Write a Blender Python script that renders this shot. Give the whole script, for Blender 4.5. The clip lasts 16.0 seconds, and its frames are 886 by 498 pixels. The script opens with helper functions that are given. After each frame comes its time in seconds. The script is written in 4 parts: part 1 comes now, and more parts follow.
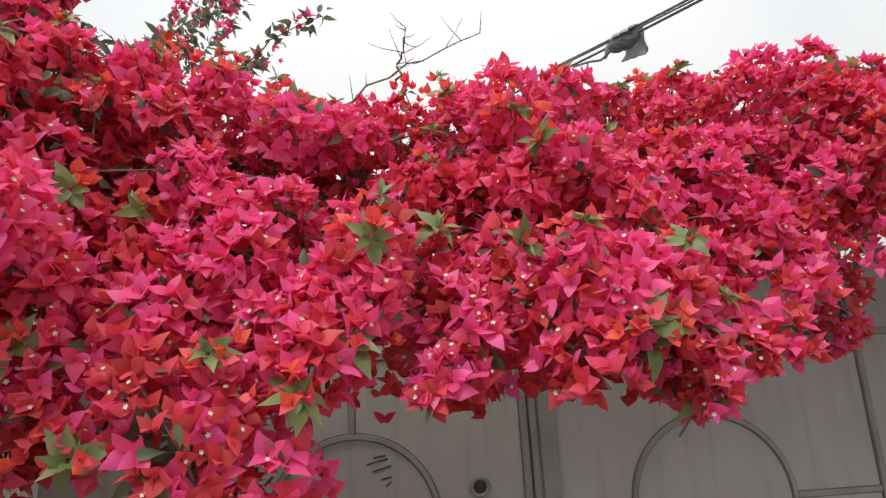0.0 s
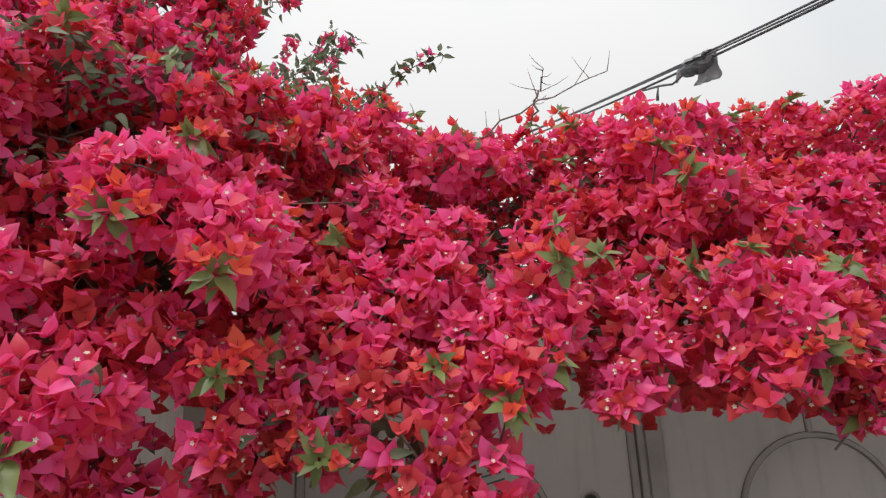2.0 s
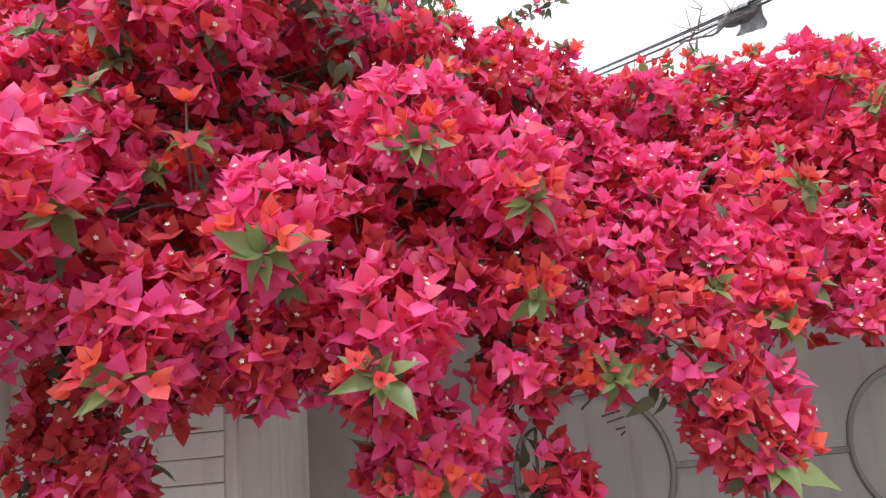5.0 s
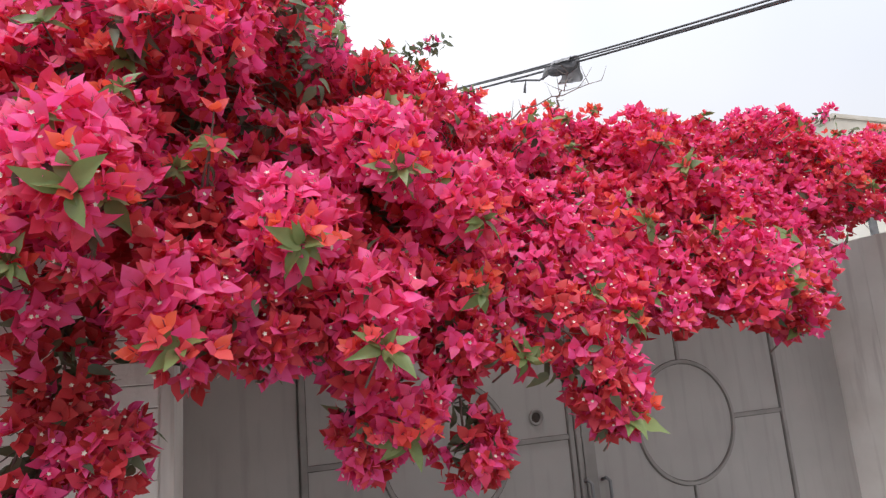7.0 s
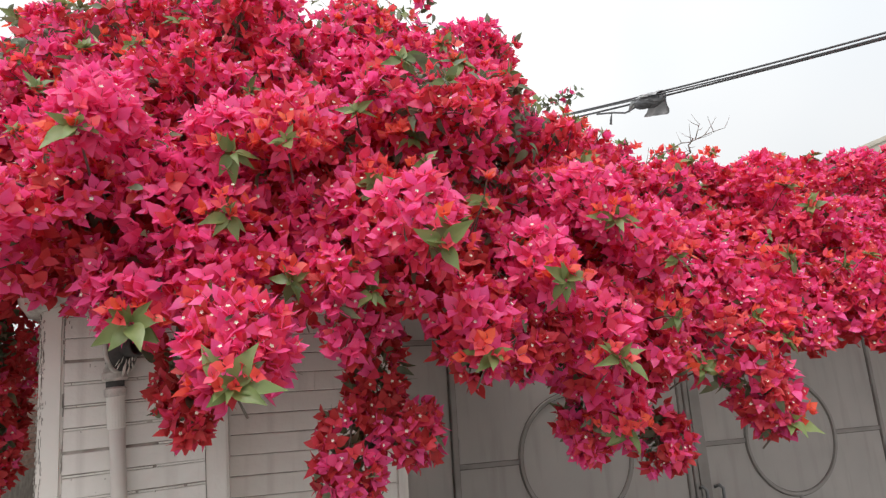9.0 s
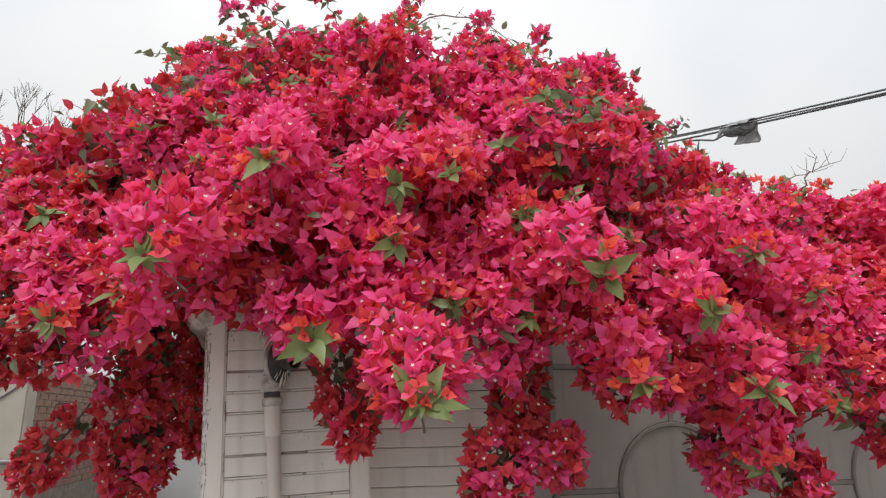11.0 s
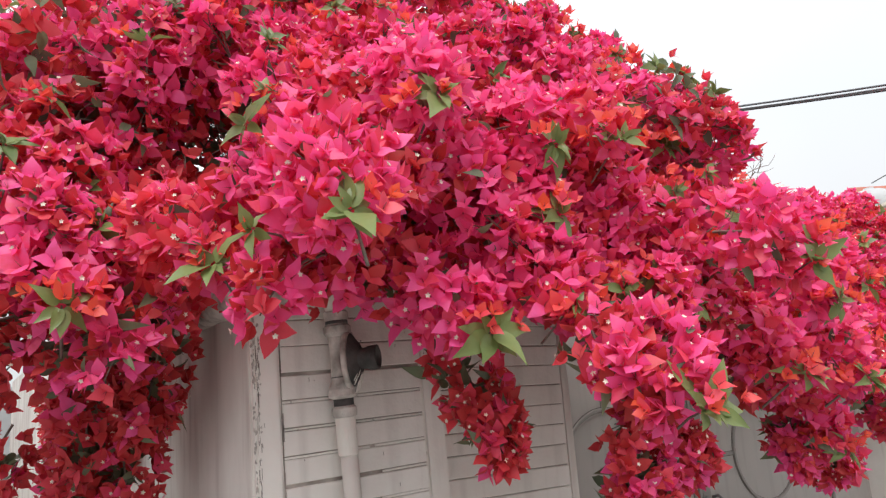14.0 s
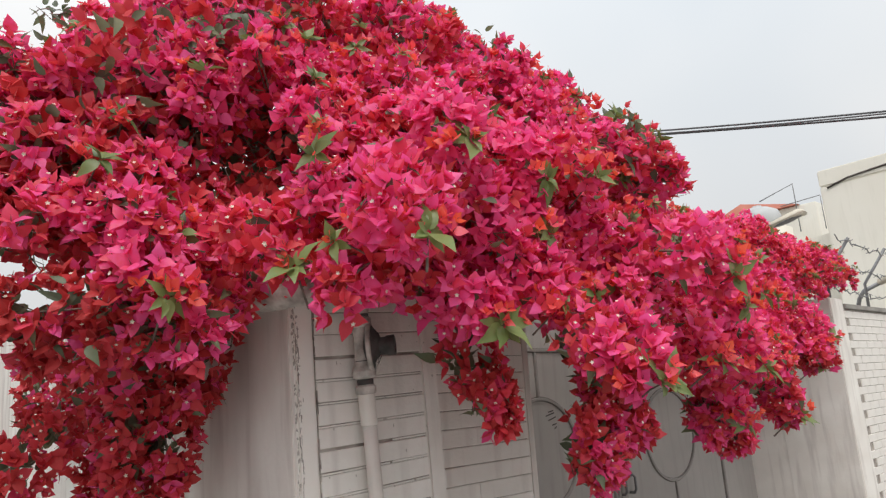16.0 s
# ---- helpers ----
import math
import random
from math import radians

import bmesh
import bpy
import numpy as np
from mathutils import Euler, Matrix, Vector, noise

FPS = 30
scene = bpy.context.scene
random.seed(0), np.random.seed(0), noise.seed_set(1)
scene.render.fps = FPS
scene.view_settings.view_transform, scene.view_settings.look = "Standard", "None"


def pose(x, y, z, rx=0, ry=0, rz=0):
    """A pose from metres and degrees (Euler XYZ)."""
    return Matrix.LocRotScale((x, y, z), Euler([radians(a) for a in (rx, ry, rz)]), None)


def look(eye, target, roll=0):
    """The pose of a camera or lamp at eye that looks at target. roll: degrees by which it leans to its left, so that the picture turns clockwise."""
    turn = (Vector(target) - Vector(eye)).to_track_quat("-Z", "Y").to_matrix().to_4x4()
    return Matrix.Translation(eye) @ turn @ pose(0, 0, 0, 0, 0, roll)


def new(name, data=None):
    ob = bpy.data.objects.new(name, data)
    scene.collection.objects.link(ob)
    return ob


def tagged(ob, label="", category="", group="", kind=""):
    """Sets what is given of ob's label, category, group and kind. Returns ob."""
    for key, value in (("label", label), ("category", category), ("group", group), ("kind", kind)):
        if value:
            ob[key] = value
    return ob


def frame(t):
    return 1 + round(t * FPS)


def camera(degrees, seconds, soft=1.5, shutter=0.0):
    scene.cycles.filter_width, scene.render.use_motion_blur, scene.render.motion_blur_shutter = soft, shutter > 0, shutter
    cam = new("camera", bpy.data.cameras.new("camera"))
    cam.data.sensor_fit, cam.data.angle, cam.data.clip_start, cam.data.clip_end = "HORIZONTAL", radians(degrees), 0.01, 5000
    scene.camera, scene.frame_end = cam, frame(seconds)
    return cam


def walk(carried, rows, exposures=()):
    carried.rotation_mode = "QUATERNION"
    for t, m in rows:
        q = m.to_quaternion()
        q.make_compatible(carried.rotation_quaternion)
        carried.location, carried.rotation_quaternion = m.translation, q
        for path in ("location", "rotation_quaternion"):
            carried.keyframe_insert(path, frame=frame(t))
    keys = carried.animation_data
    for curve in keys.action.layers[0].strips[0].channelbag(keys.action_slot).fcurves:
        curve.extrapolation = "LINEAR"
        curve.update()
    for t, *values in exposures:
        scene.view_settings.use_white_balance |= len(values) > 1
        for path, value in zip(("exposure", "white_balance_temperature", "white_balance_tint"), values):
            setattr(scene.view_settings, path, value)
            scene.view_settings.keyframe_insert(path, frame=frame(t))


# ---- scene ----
cam = camera(69.5, 16.0, soft=1.3)
PATH = [
    (0, (-0.346, -3.126, 1.677), (-0.197, -1.185, 2.133), -3.4),
    (0.5, (-0.482, -3.179, 1.684), (-0.246, -1.259, 2.193), -4.0),
    (1, (-0.571, -3.208, 1.689), (-0.371, -1.295, 2.237), -4.2),
    (1.5, (-0.653, -3.246, 1.684), (-0.533, -1.327, 2.233), -3.7),
    (2, (-0.717, -3.281, 1.673), (-0.68, -1.35, 2.192), -2.6),
    (2.5, (-0.757, -3.307, 1.653), (-0.761, -1.363, 2.123), -2.2),
    (3, (-0.811, -3.292, 1.641), (-0.881, -1.341, 2.073), -1.7),
    (3.5, (-0.917, -3.247, 1.631), (-1.11, -1.303, 2.059), -1.3),
    (3.7, (-0.968, -3.236, 1.626), (-1.166, -1.292, 2.055), -1.9),
    (5.8, (-1.655, -3.351, 1.621), (-1.103, -1.466, 1.996), -3.0),
    (6, (-1.689, -3.375, 1.61), (-1.019, -1.525, 1.964), -2.0),
    (6.5, (-1.775, -3.439, 1.587), (-1.04, -1.616, 1.954), -2.0),
    (7, (-1.891, -3.56, 1.576), (-1.182, -1.729, 1.957), -4.6),
    (7.5, (-2.028, -3.688, 1.594), (-1.358, -1.849, 2.004), -4.0),
    (8, (-2.207, -3.773, 1.575), (-1.556, -1.931, 2.001), -3.4),
    (8.5, (-2.437, -3.827, 1.572), (-1.766, -1.997, 2.016), -4.2),
    (9, (-2.586, -3.853, 1.563), (-2.01, -1.991, 2.01), -3.5),
    (9.5, (-2.655, -3.874, 1.558), (-2.177, -1.982, 1.995), -3.5),
    (9.7, (-2.681, -3.887, 1.556), (-2.242, -1.987, 2.003), -3.6),
    (11.8, (-3.04, -3.891, 1.577), (-2.665, -2.0, 2.111), 0.9),
    (12, (-3.077, -3.81, 1.573), (-2.722, -1.914, 2.101), 0.9),
    (12.5, (-3.215, -3.507, 1.605), (-2.858, -1.625, 2.178), -1.1),
    (13, (-3.308, -3.244, 1.627), (-2.831, -1.379, 2.17), -2.3),
    (13.5, (-3.455, -3.153, 1.631), (-2.727, -1.367, 2.162), -1.8),
    (14, (-3.755, -3.167, 1.658), (-2.714, -1.521, 2.115), -3.5),
    (14.5, (-3.883, -3.191, 1.69), (-2.681, -1.693, 2.25), -4.4),
    (15, (-3.94, -3.208, 1.662), (-2.676, -1.751, 2.192), -4.5),
    (15.5, (-4.053, -3.249, 1.617), (-2.726, -1.823, 2.069), -4.3),
    (16, (-4.239, -3.319, 1.614), (-2.977, -1.831, 2.053), -3.4),
]
walk(cam, [(t, look(eye, target, roll)) for t, eye, target, roll in PATH],
     exposures=[(0, 0.1, 6550, 9), (1.0, -0.1, 6550, 9), (2.0, -0.05, 6550, 9), (3.5, 0.45, 6500, 9), (6.0, 0.4, 6150, 15), (7.0, 0.25, 6250, 13), (8.0, 0.25, 6400, 11), (9.0, 0.25, 6500, 9), (12.0, -0.02, 6550, 9), (13.0, 0.2, 6550, 9), (13.5, 0.45, 6450, 10), (14.0, 0.4, 6450, 10), (14.6, 0.1, 6500, 9), (16.0, 0.06, 6500, 9)])

# ---- light ----
world = bpy.data.worlds.new("overcast")
scene.world = world
world.use_nodes = True
wn, wl = world.node_tree.nodes, world.node_tree.links
sky = wn.new("ShaderNodeTexSky")
sky.sky_type, sky.sun_disc = "NISHITA", False
sky.sun_elevation, sky.sun_rotation = radians(60), radians(218)
sky.dust_density, sky.air_density = 6.0, 1.0
haze = wn.new("ShaderNodeMix")
haze.data_type = "RGBA"
haze.inputs["Factor"].default_value = 0.9
cloud, tc = wn.new("ShaderNodeTexNoise"), wn.new("ShaderNodeTexCoord")
cloud.inputs["Scale"].default_value, cloud.inputs["Detail"].default_value = 1.3, 3
wl.new(tc.outputs["Generated"], cloud.inputs["Vector"])
veil = wn.new("ShaderNodeValToRGB")
veil.color_ramp.elements[0].position, veil.color_ramp.elements[0].color = 0.3, (0.76, 0.82, 0.88, 1)
veil.color_ramp.elements[1].position, veil.color_ramp.elements[1].color = 0.62, (1.0, 1.0, 1.0, 1)
wl.new(cloud.outputs["Fac"], veil.inputs["Fac"])
bright = wn.new("ShaderNodeVectorMath")
bright.operation = "SCALE"
wl.new(veil.outputs["Color"], bright.inputs[0])
# an overcast sky is brightest overhead
apart_xyz, rise = wn.new("ShaderNodeSeparateXYZ"), wn.new("ShaderNodeMath")
rise.operation, rise.use_clamp = "MULTIPLY_ADD", False
rise.inputs[1].default_value, rise.inputs[2].default_value = 7.5, 6.35
wl.new(tc.outputs["Generated"], apart_xyz.inputs["Vector"])
up_only = wn.new("ShaderNodeMath")
up_only.operation = "MAXIMUM"
up_only.inputs[1].default_value = 0.0
wl.new(apart_xyz.outputs["Z"], up_only.inputs[0])
wl.new(up_only.outputs["Value"], rise.inputs[0])
wl.new(rise.outputs["Value"], bright.inputs["Scale"])
wl.new(bright.outputs["Vector"], haze.inputs["B"])
wl.new(sky.outputs["Color"], haze.inputs["A"])
wl.new(haze.outputs["Result"], wn["Background"].inputs["Color"])
wn["Background"].inputs["Strength"].default_value = 0.1

sun = new("sun", bpy.data.lights.new("sun", "SUN"))
sun.data.energy, sun.data.angle, sun.data.color = 2.0, radians(35), (1.0, 0.97, 0.935)
sun.matrix_world = look((-2.2, -2.8, 6.1), (0, 0, 0))


# ---- materials ----
def material(name, rough=0.6, metal=0.0):
    m = bpy.data.materials.new(name)
    m.use_nodes = True
    b = m.node_tree.nodes["Principled BSDF"]
    b.inputs["Roughness"].default_value, b.inputs["Metallic"].default_value = rough, metal
    return m, m.node_tree.nodes, m.node_tree.links, b


def ramp(nodes, stops):
    r = nodes.new("ShaderNodeValToRGB")
    e = r.color_ramp.elements
    while len(e) < len(stops):
        e.new(0.5)
    for k, (p, c) in zip(e, stops):
        k.position, k.color = p, (*c, 1)
    return r


def surface(name, dark, light, scale, rough=0.7, bump=0.2, fine=60.0, metal=0.0, stain=None, stretch=(1, 1, 1), depth=0.004):
    """Two scales of mottling, an optional streaky stain, and fine relief."""
    m, n, l, b = material(name, rough, metal)
    co = n.new("ShaderNodeTexCoord")
    mp = n.new("ShaderNodeMapping")
    mp.inputs["Scale"].default_value = stretch
    l.new(co.outputs["Object"], mp.inputs["Vector"])
    big, small = n.new("ShaderNodeTexNoise"), n.new("ShaderNodeTexNoise")
    big.inputs["Scale"].default_value, big.inputs["Detail"].default_value = scale, 6
    small.inputs["Scale"].default_value, small.inputs["Detail"].default_value = fine, 4
    l.new(mp.outputs["Vector"], big.inputs["Vector"])
    l.new(co.outputs["Object"], small.inputs["Vector"])
    r = ramp(n, [(0.3, dark), (0.7, light)])
    l.new(big.outputs["Fac"], r.inputs["Fac"])
    out = r.outputs["Color"]
    if stain:
        sm = n.new("ShaderNodeMapping")
        sm.inputs["Scale"].default_value = (9, 9, 0.9)
        l.new(co.outputs["Object"], sm.inputs["Vector"])
        st = n.new("ShaderNodeTexNoise")
        st.inputs["Scale"].default_value, st.inputs["Detail"].default_value = 1.6, 8
        l.new(sm.outputs["Vector"], st.inputs["Vector"])
        sr = ramp(n, [(0.52, (0, 0, 0)), (0.72, (0.55, 0.55, 0.55))])
        l.new(st.outputs["Fac"], sr.inputs["Fac"])
        mx = n.new("ShaderNodeMix")
        mx.data_type = "RGBA"
        mx.inputs["B"].default_value = (*stain, 1)
        l.new(sr.outputs["Color"], mx.inputs["Factor"])
        l.new(out, mx.inputs["A"])
        out = mx.outputs["Result"]
    l.new(out, b.inputs["Base Color"])
    bp = n.new("ShaderNodeBump")
    bp.inputs["Strength"].default_value, bp.inputs["Distance"].default_value = bump, depth
    l.new(small.outputs["Fac"], bp.inputs["Height"])
    l.new(bp.outputs["Normal"], b.inputs["Normal"])
    return m


def petal(name, stops, rough, thin, shift=0.5):
    """A thin leaf or bract: colour by piece, light passing through."""
    m, n, l, b = material(name, rough)
    geo, info = n.new("ShaderNodeNewGeometry"), n.new("ShaderNodeObjectInfo")
    mixer = n.new("ShaderNodeMix")
    mixer.inputs["Factor"].default_value = shift
    l.new(geo.outputs["Random Per Island"], mixer.inputs["A"])
    l.new(info.outputs["Random"], mixer.inputs["B"])
    co, no = n.new("ShaderNodeTexCoord"), n.new("ShaderNodeTexNoise")
    no.inputs["Scale"].default_value, no.inputs["Detail"].default_value = 70, 3
    l.new(co.outputs["Object"], no.inputs["Vector"])
    add = n.new("ShaderNodeMath")
    add.operation = "MULTIPLY_ADD"
    add.inputs[1].default_value, add.inputs[2].default_value = 0.3, -0.15
    l.new(no.outputs["Fac"], add.inputs[0])
    tot = n.new("ShaderNodeMath")
    l.new(mixer.outputs["Result"], tot.inputs[0])
    l.new(add.outputs["Value"], tot.inputs[1])
    r = ramp(n, stops)
    l.new(tot.outputs["Value"], r.inputs["Fac"])
    l.new(r.outputs["Color"], b.inputs["Base Color"])
    b.inputs["Specular IOR Level"].default_value = 0.6
    b.inputs["Sheen Weight"].default_value, b.inputs["Sheen Roughness"].default_value = 0.1, 0.5
    tr = n.new("ShaderNodeBsdfTranslucent")
    l.new(r.outputs["Color"], tr.inputs["Color"])
    mix = n.new("ShaderNodeMixShader")
    mix.inputs["Fac"].default_value = thin
    l.new(b.outputs["BSDF"], mix.inputs[1])
    l.new(tr.outputs["BSDF"], mix.inputs[2])
    l.new(mix.outputs["Shader"], n["Material Output"].inputs["Surface"])
    bp = n.new("ShaderNodeBump")
    bp.inputs["Strength"].default_value, bp.inputs["Distance"].default_value = 0.35, 0.002
    l.new(no.outputs["Fac"], bp.inputs["Height"])
    l.new(bp.outputs["Normal"], b.inputs["Normal"])
    return m


BRACT = petal("bract_magenta", [(0.14, (0.75, 0.055, 0.075)), (0.36, (0.88, 0.075, 0.18)), (0.58, (0.96, 0.115, 0.40)), (0.84, (0.92, 0.085, 0.28))], 0.48, 0.46)
YOUNG = petal("bract_coral", [(0.1, (0.88, 0.075, 0.12)), (0.5, (0.92, 0.14, 0.055)), (0.9, (0.90, 0.09, 0.22))], 0.48, 0.46, 0.2)
# redder, darker copy of the bract colour, with the crown's shade put into it
SHADE_BRACT = petal("bract_shade_crimson", [(0.15, (0.50, 0.035, 0.035)), (0.5, (0.66, 0.05, 0.055)), (0.85, (0.74, 0.06, 0.10))], 0.6, 0.40, 0.3)
LEAF = petal("leaf_green", [(0.1, (0.10, 0.125, 0.075)), (0.6, (0.155, 0.19, 0.105)), (0.95, (0.22, 0.255, 0.135))], 0.5, 0.38, 0.2)
FRESH = petal("leaf_fresh", [(0.1, (0.13, 0.19, 0.06)), (0.5, (0.20, 0.27, 0.085)), (0.95, (0.28, 0.34, 0.12))], 0.42, 0.35, 0.2)
STAR = petal("flower_cream", [(0.2, (0.80, 0.74, 0.60)), (0.8, (0.86, 0.80, 0.70))], 0.6, 0.2)
TUBE = petal("flower_tube", [(0.2, (0.30, 0.02, 0.04)), (0.8, (0.42, 0.03, 0.06))], 0.6, 0.1)
TWIG = surface("twig_bark", (0.13, 0.105, 0.085), (0.28, 0.24, 0.20), 30, 0.85, 0.6, 200)
BARK = surface("trunk_bark", (0.10, 0.08, 0.06), (0.22, 0.18, 0.14), 12, 0.9, 0.9, 60, stretch=(1, 1, 0.25), depth=0.01)
GATE = surface("gate_grey_paint", (0.36, 0.335, 0.315), (0.43, 0.40, 0.375), 2.2, 0.5, 0.15, 35, stain=(0.30, 0.27, 0.25), depth=0.003)
RIB = surface("gate_rib_paint", (0.23, 0.21, 0.195), (0.33, 0.305, 0.285), 5, 0.5, 0.2, 80)
RUST = surface("dark_gap", (0.05, 0.042, 0.038), (0.10, 0.08, 0.065), 12, 0.9, 0.3, 120)
WHITE = surface("white_limewash", (0.76, 0.71, 0.655), (0.87, 0.83, 0.78), 3.4, 0.85, 0.35, 45, stain=(0.48, 0.42, 0.39), depth=0.004)
BRICKW = surface("limewashed_brick", (0.77, 0.725, 0.675), (0.88, 0.845, 0.80), 5.0, 0.85, 0.4, 55, stain=(0.60, 0.55, 0.51), depth=0.005)
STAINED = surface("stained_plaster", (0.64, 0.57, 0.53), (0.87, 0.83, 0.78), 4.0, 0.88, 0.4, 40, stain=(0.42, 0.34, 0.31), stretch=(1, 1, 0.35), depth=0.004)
JOINT = surface("old_joint", (0.17, 0.135, 0.115), (0.54, 0.49, 0.44), 14, 0.95, 0.4, 90)
# dirt at the welds and the ribs' shadow, in one dark colour
GRIME_SHADE = surface("weld_grime_shade", (0.085, 0.075, 0.068), (0.24, 0.215, 0.195), 16, 0.9, 0.3, 90)
PVC = surface("pipe_offwhite", (0.72, 0.67, 0.61), (0.83, 0.79, 0.73), 6, 0.6, 0.2, 90, stain=(0.5, 0.46, 0.42))
IRON = surface("blackened_iron", (0.035, 0.032, 0.03), (0.12, 0.11, 0.105), 16, 0.7, 0.5, 90)
CRUST = surface("paint_crust", (0.26, 0.235, 0.21), (0.70, 0.65, 0.60), 22, 0.8, 0.5, 90)
PLASTER = surface("bare_plaster", (0.34, 0.31, 0.265), (0.44, 0.41, 0.36), 1.4, 0.9, 0.4, 30, stain=(0.30, 0.27, 0.23), depth=0.006)
REDBRICK = surface("old_brick", (0.17, 0.10, 0.075), (0.33, 0.21, 0.165), 7, 0.9, 0.6, 60, depth=0.006)
MORTAR = surface("mortar", (0.15, 0.125, 0.105), (0.25, 0.22, 0.19), 9, 0.95, 0.5, 80)
CEMENT = surface("cement_coping", (0.26, 0.24, 0.22), (0.38, 0.36, 0.33), 5, 0.9, 0.4, 70)
CREAM = surface("cream_wall", (0.82, 0.775, 0.68), (0.88, 0.845, 0.76), 0.6, 0.85, 0.2, 12, stain=(0.76, 0.72, 0.63))
BEIGE = surface("beige_wall", (0.56, 0.51, 0.43), (0.66, 0.61, 0.53), 0.5, 0.85, 0.2, 12)
TERRA = surface("red_roof", (0.48, 0.16, 0.11), (0.58, 0.22, 0.16), 1.5, 0.8, 0.3, 20)
RUBBER = surface("cable_rubber", (0.075, 0.075, 0.08), (0.14, 0.14, 0.145), 20, 0.6, 0.2, 120)
FILM = surface("grey_plastic_film", (0.45, 0.45, 0.46), (0.68, 0.67, 0.68), 9, 0.4, 0.5, 40)
LAMPM = surface("lamp_housing", (0.56, 0.50, 0.40), (0.68, 0.62, 0.52), 6, 0.5, 0.1, 60)
GREYM = surface("grey_metal", (0.16, 0.16, 0.165), (0.26, 0.26, 0.26), 12, 0.5, 0.2, 90, metal=0.4)
TANKM = surface("tank_plastic", (0.40, 0.41, 0.42), (0.50, 0.51, 0.515), 2, 0.5, 0.1, 30)
ASPHALT = surface("worn_asphalt", (0.18, 0.172, 0.16), (0.26, 0.25, 0.232), 0.8, 0.9, 0.6, 90)
PAVING = surface("concrete_apron", (0.24, 0.228, 0.21), (0.33, 0.315, 0.29), 1.2, 0.9, 0.5, 60)
INK = surface("pencil_mark", (0.06, 0.055, 0.05), (0.10, 0.09, 0.085), 20, 0.9, 0.1, 90)


# ---- mesh helpers ----
def part(name, bm, mat, parent=None, label=""):
    """Links a bmesh as one mesh object under a thing or a part."""
    me = bpy.data.meshes.new(name)
    bm.normal_update()
    bm.to_mesh(me)
    bm.free()
    me.materials.append(mat)
    ob = new(name, me)
    if parent is not None:
        ob.parent = parent
        ob.matrix_parent_inverse = Matrix.Identity(4)
    return tagged(ob, label)


def box(x0, x1, y0, y1, z0, z1, bevel=0.004, bm=None):
    bm = bm or bmesh.new()
    g = bmesh.ops.create_cube(bm, size=1)["verts"]
    for v in g:
        v.co = Vector((x0 + (v.co.x + 0.5) * (x1 - x0), y0 + (v.co.y + 0.5) * (y1 - y0), z0 + (v.co.z + 0.5) * (z1 - z0)))
    if bevel:
        bmesh.ops.bevel(bm, geom=[e for e in bm.edges if e.verts[0] in g], offset=bevel, segments=2, affect="EDGES")
    return bm


def tube(points, radii, sides=6, bm=None, caps=True):
    """A round bar through points, with a radius at each of them."""
    bm = bm or bmesh.new()
    pts = [Vector(p) for p in points]
    if not hasattr(radii, "__len__"):
        radii = [radii] * len(pts)
    rings, side = [], None
    for i, p in enumerate(pts):
        d = (pts[min(i + 1, len(pts) - 1)] - pts[max(i - 1, 0)]).normalized()
        if side is None:
            side = d.orthogonal().normalized()
        side = (side - d * side.dot(d)).normalized()
        up = d.cross(side)
        rings.append([bm.verts.new(p + (side * math.cos(a) + up * math.sin(a)) * radii[i]) for a in (2 * math.pi * k / sides for k in range(sides))])
    for a, b in zip(rings, rings[1:]):
        for k in range(sides):
            f = bm.faces.new((a[k], a[(k + 1) % sides], b[(k + 1) % sides], b[k]))
            f.smooth = True
    if caps:
        bm.faces.new(rings[0][::-1])
        bm.faces.new(rings[-1])
    return bm


def lathe(profile, m, sides=24, bm=None):
    """Turns (radius, height) pairs round the z axis of m."""
    bm = bm or bmesh.new()
    rings = [[bm.verts.new(m @ Vector((r * math.cos(a), r * math.sin(a), h))) for a in (2 * math.pi * k / sides for k in range(sides))] for r, h in profile]
    for a, b in zip(rings, rings[1:]):
        for k in range(sides):
            f = bm.faces.new((a[k], a[(k + 1) % sides], b[(k + 1) % sides], b[k]))
            f.smooth = True
    return bm


def bow(a, b, sag, n=14):
    """Points of a hanging line from a to b."""
    a, b = Vector(a), Vector(b)
    return [a.lerp(b, i / n) - Vector((0, 0, sag * 4 * (i / n) * (1 - i / n))) for i in range(n + 1)]


def thing(name, label, category, group="", at=(0, 0, 0), kind=""):
    ob = new(name)
    ob.location = at
    ob.empty_display_size = 0.1
    return tagged(ob, label, category, group, kind)


# ---- ground ----
part("ground", box(-400, 400, -400, 400, -0.3, 0.0, 0), ASPHALT)
tagged(bpy.data.objects["ground"], "grey worn asphalt street in front of the gate", "ground", kind="structure")
part("pavement", box(-3.3, 3.9, -1.2, 6.0, 0.0, 0.03, 0.006), PAVING)
tagged(bpy.data.objects["pavement"], "pale concrete apron under the driveway gate", "pavement", kind="structure")

# ---- gate ----
GATE_TOP, GATE_LOW, RAIL_Z, RING_Z, RING_R = 2.25, 0.08, 1.875, 1.137, 0.39


def rib(x0, x1, z0, z1, proud, parent, name):
    """A flat bar welded on the sheet, with a rounded face."""
    bar = part(name, box(x0, x1, -proud, 0.002, z0, z1, min(0.004, proud * 0.45)), RIB, parent)
    # dark strip, widest below the bar: grime plus its shadow painted on
    part("grime_shade_line", box(x0 - 0.005, x1 + 0.005, -0.0022, 0.0015, z0 - 0.006, z1 + 0.003, 0), GRIME_SHADE, bar, "dark grime and painted shade along the weld")
    return bar


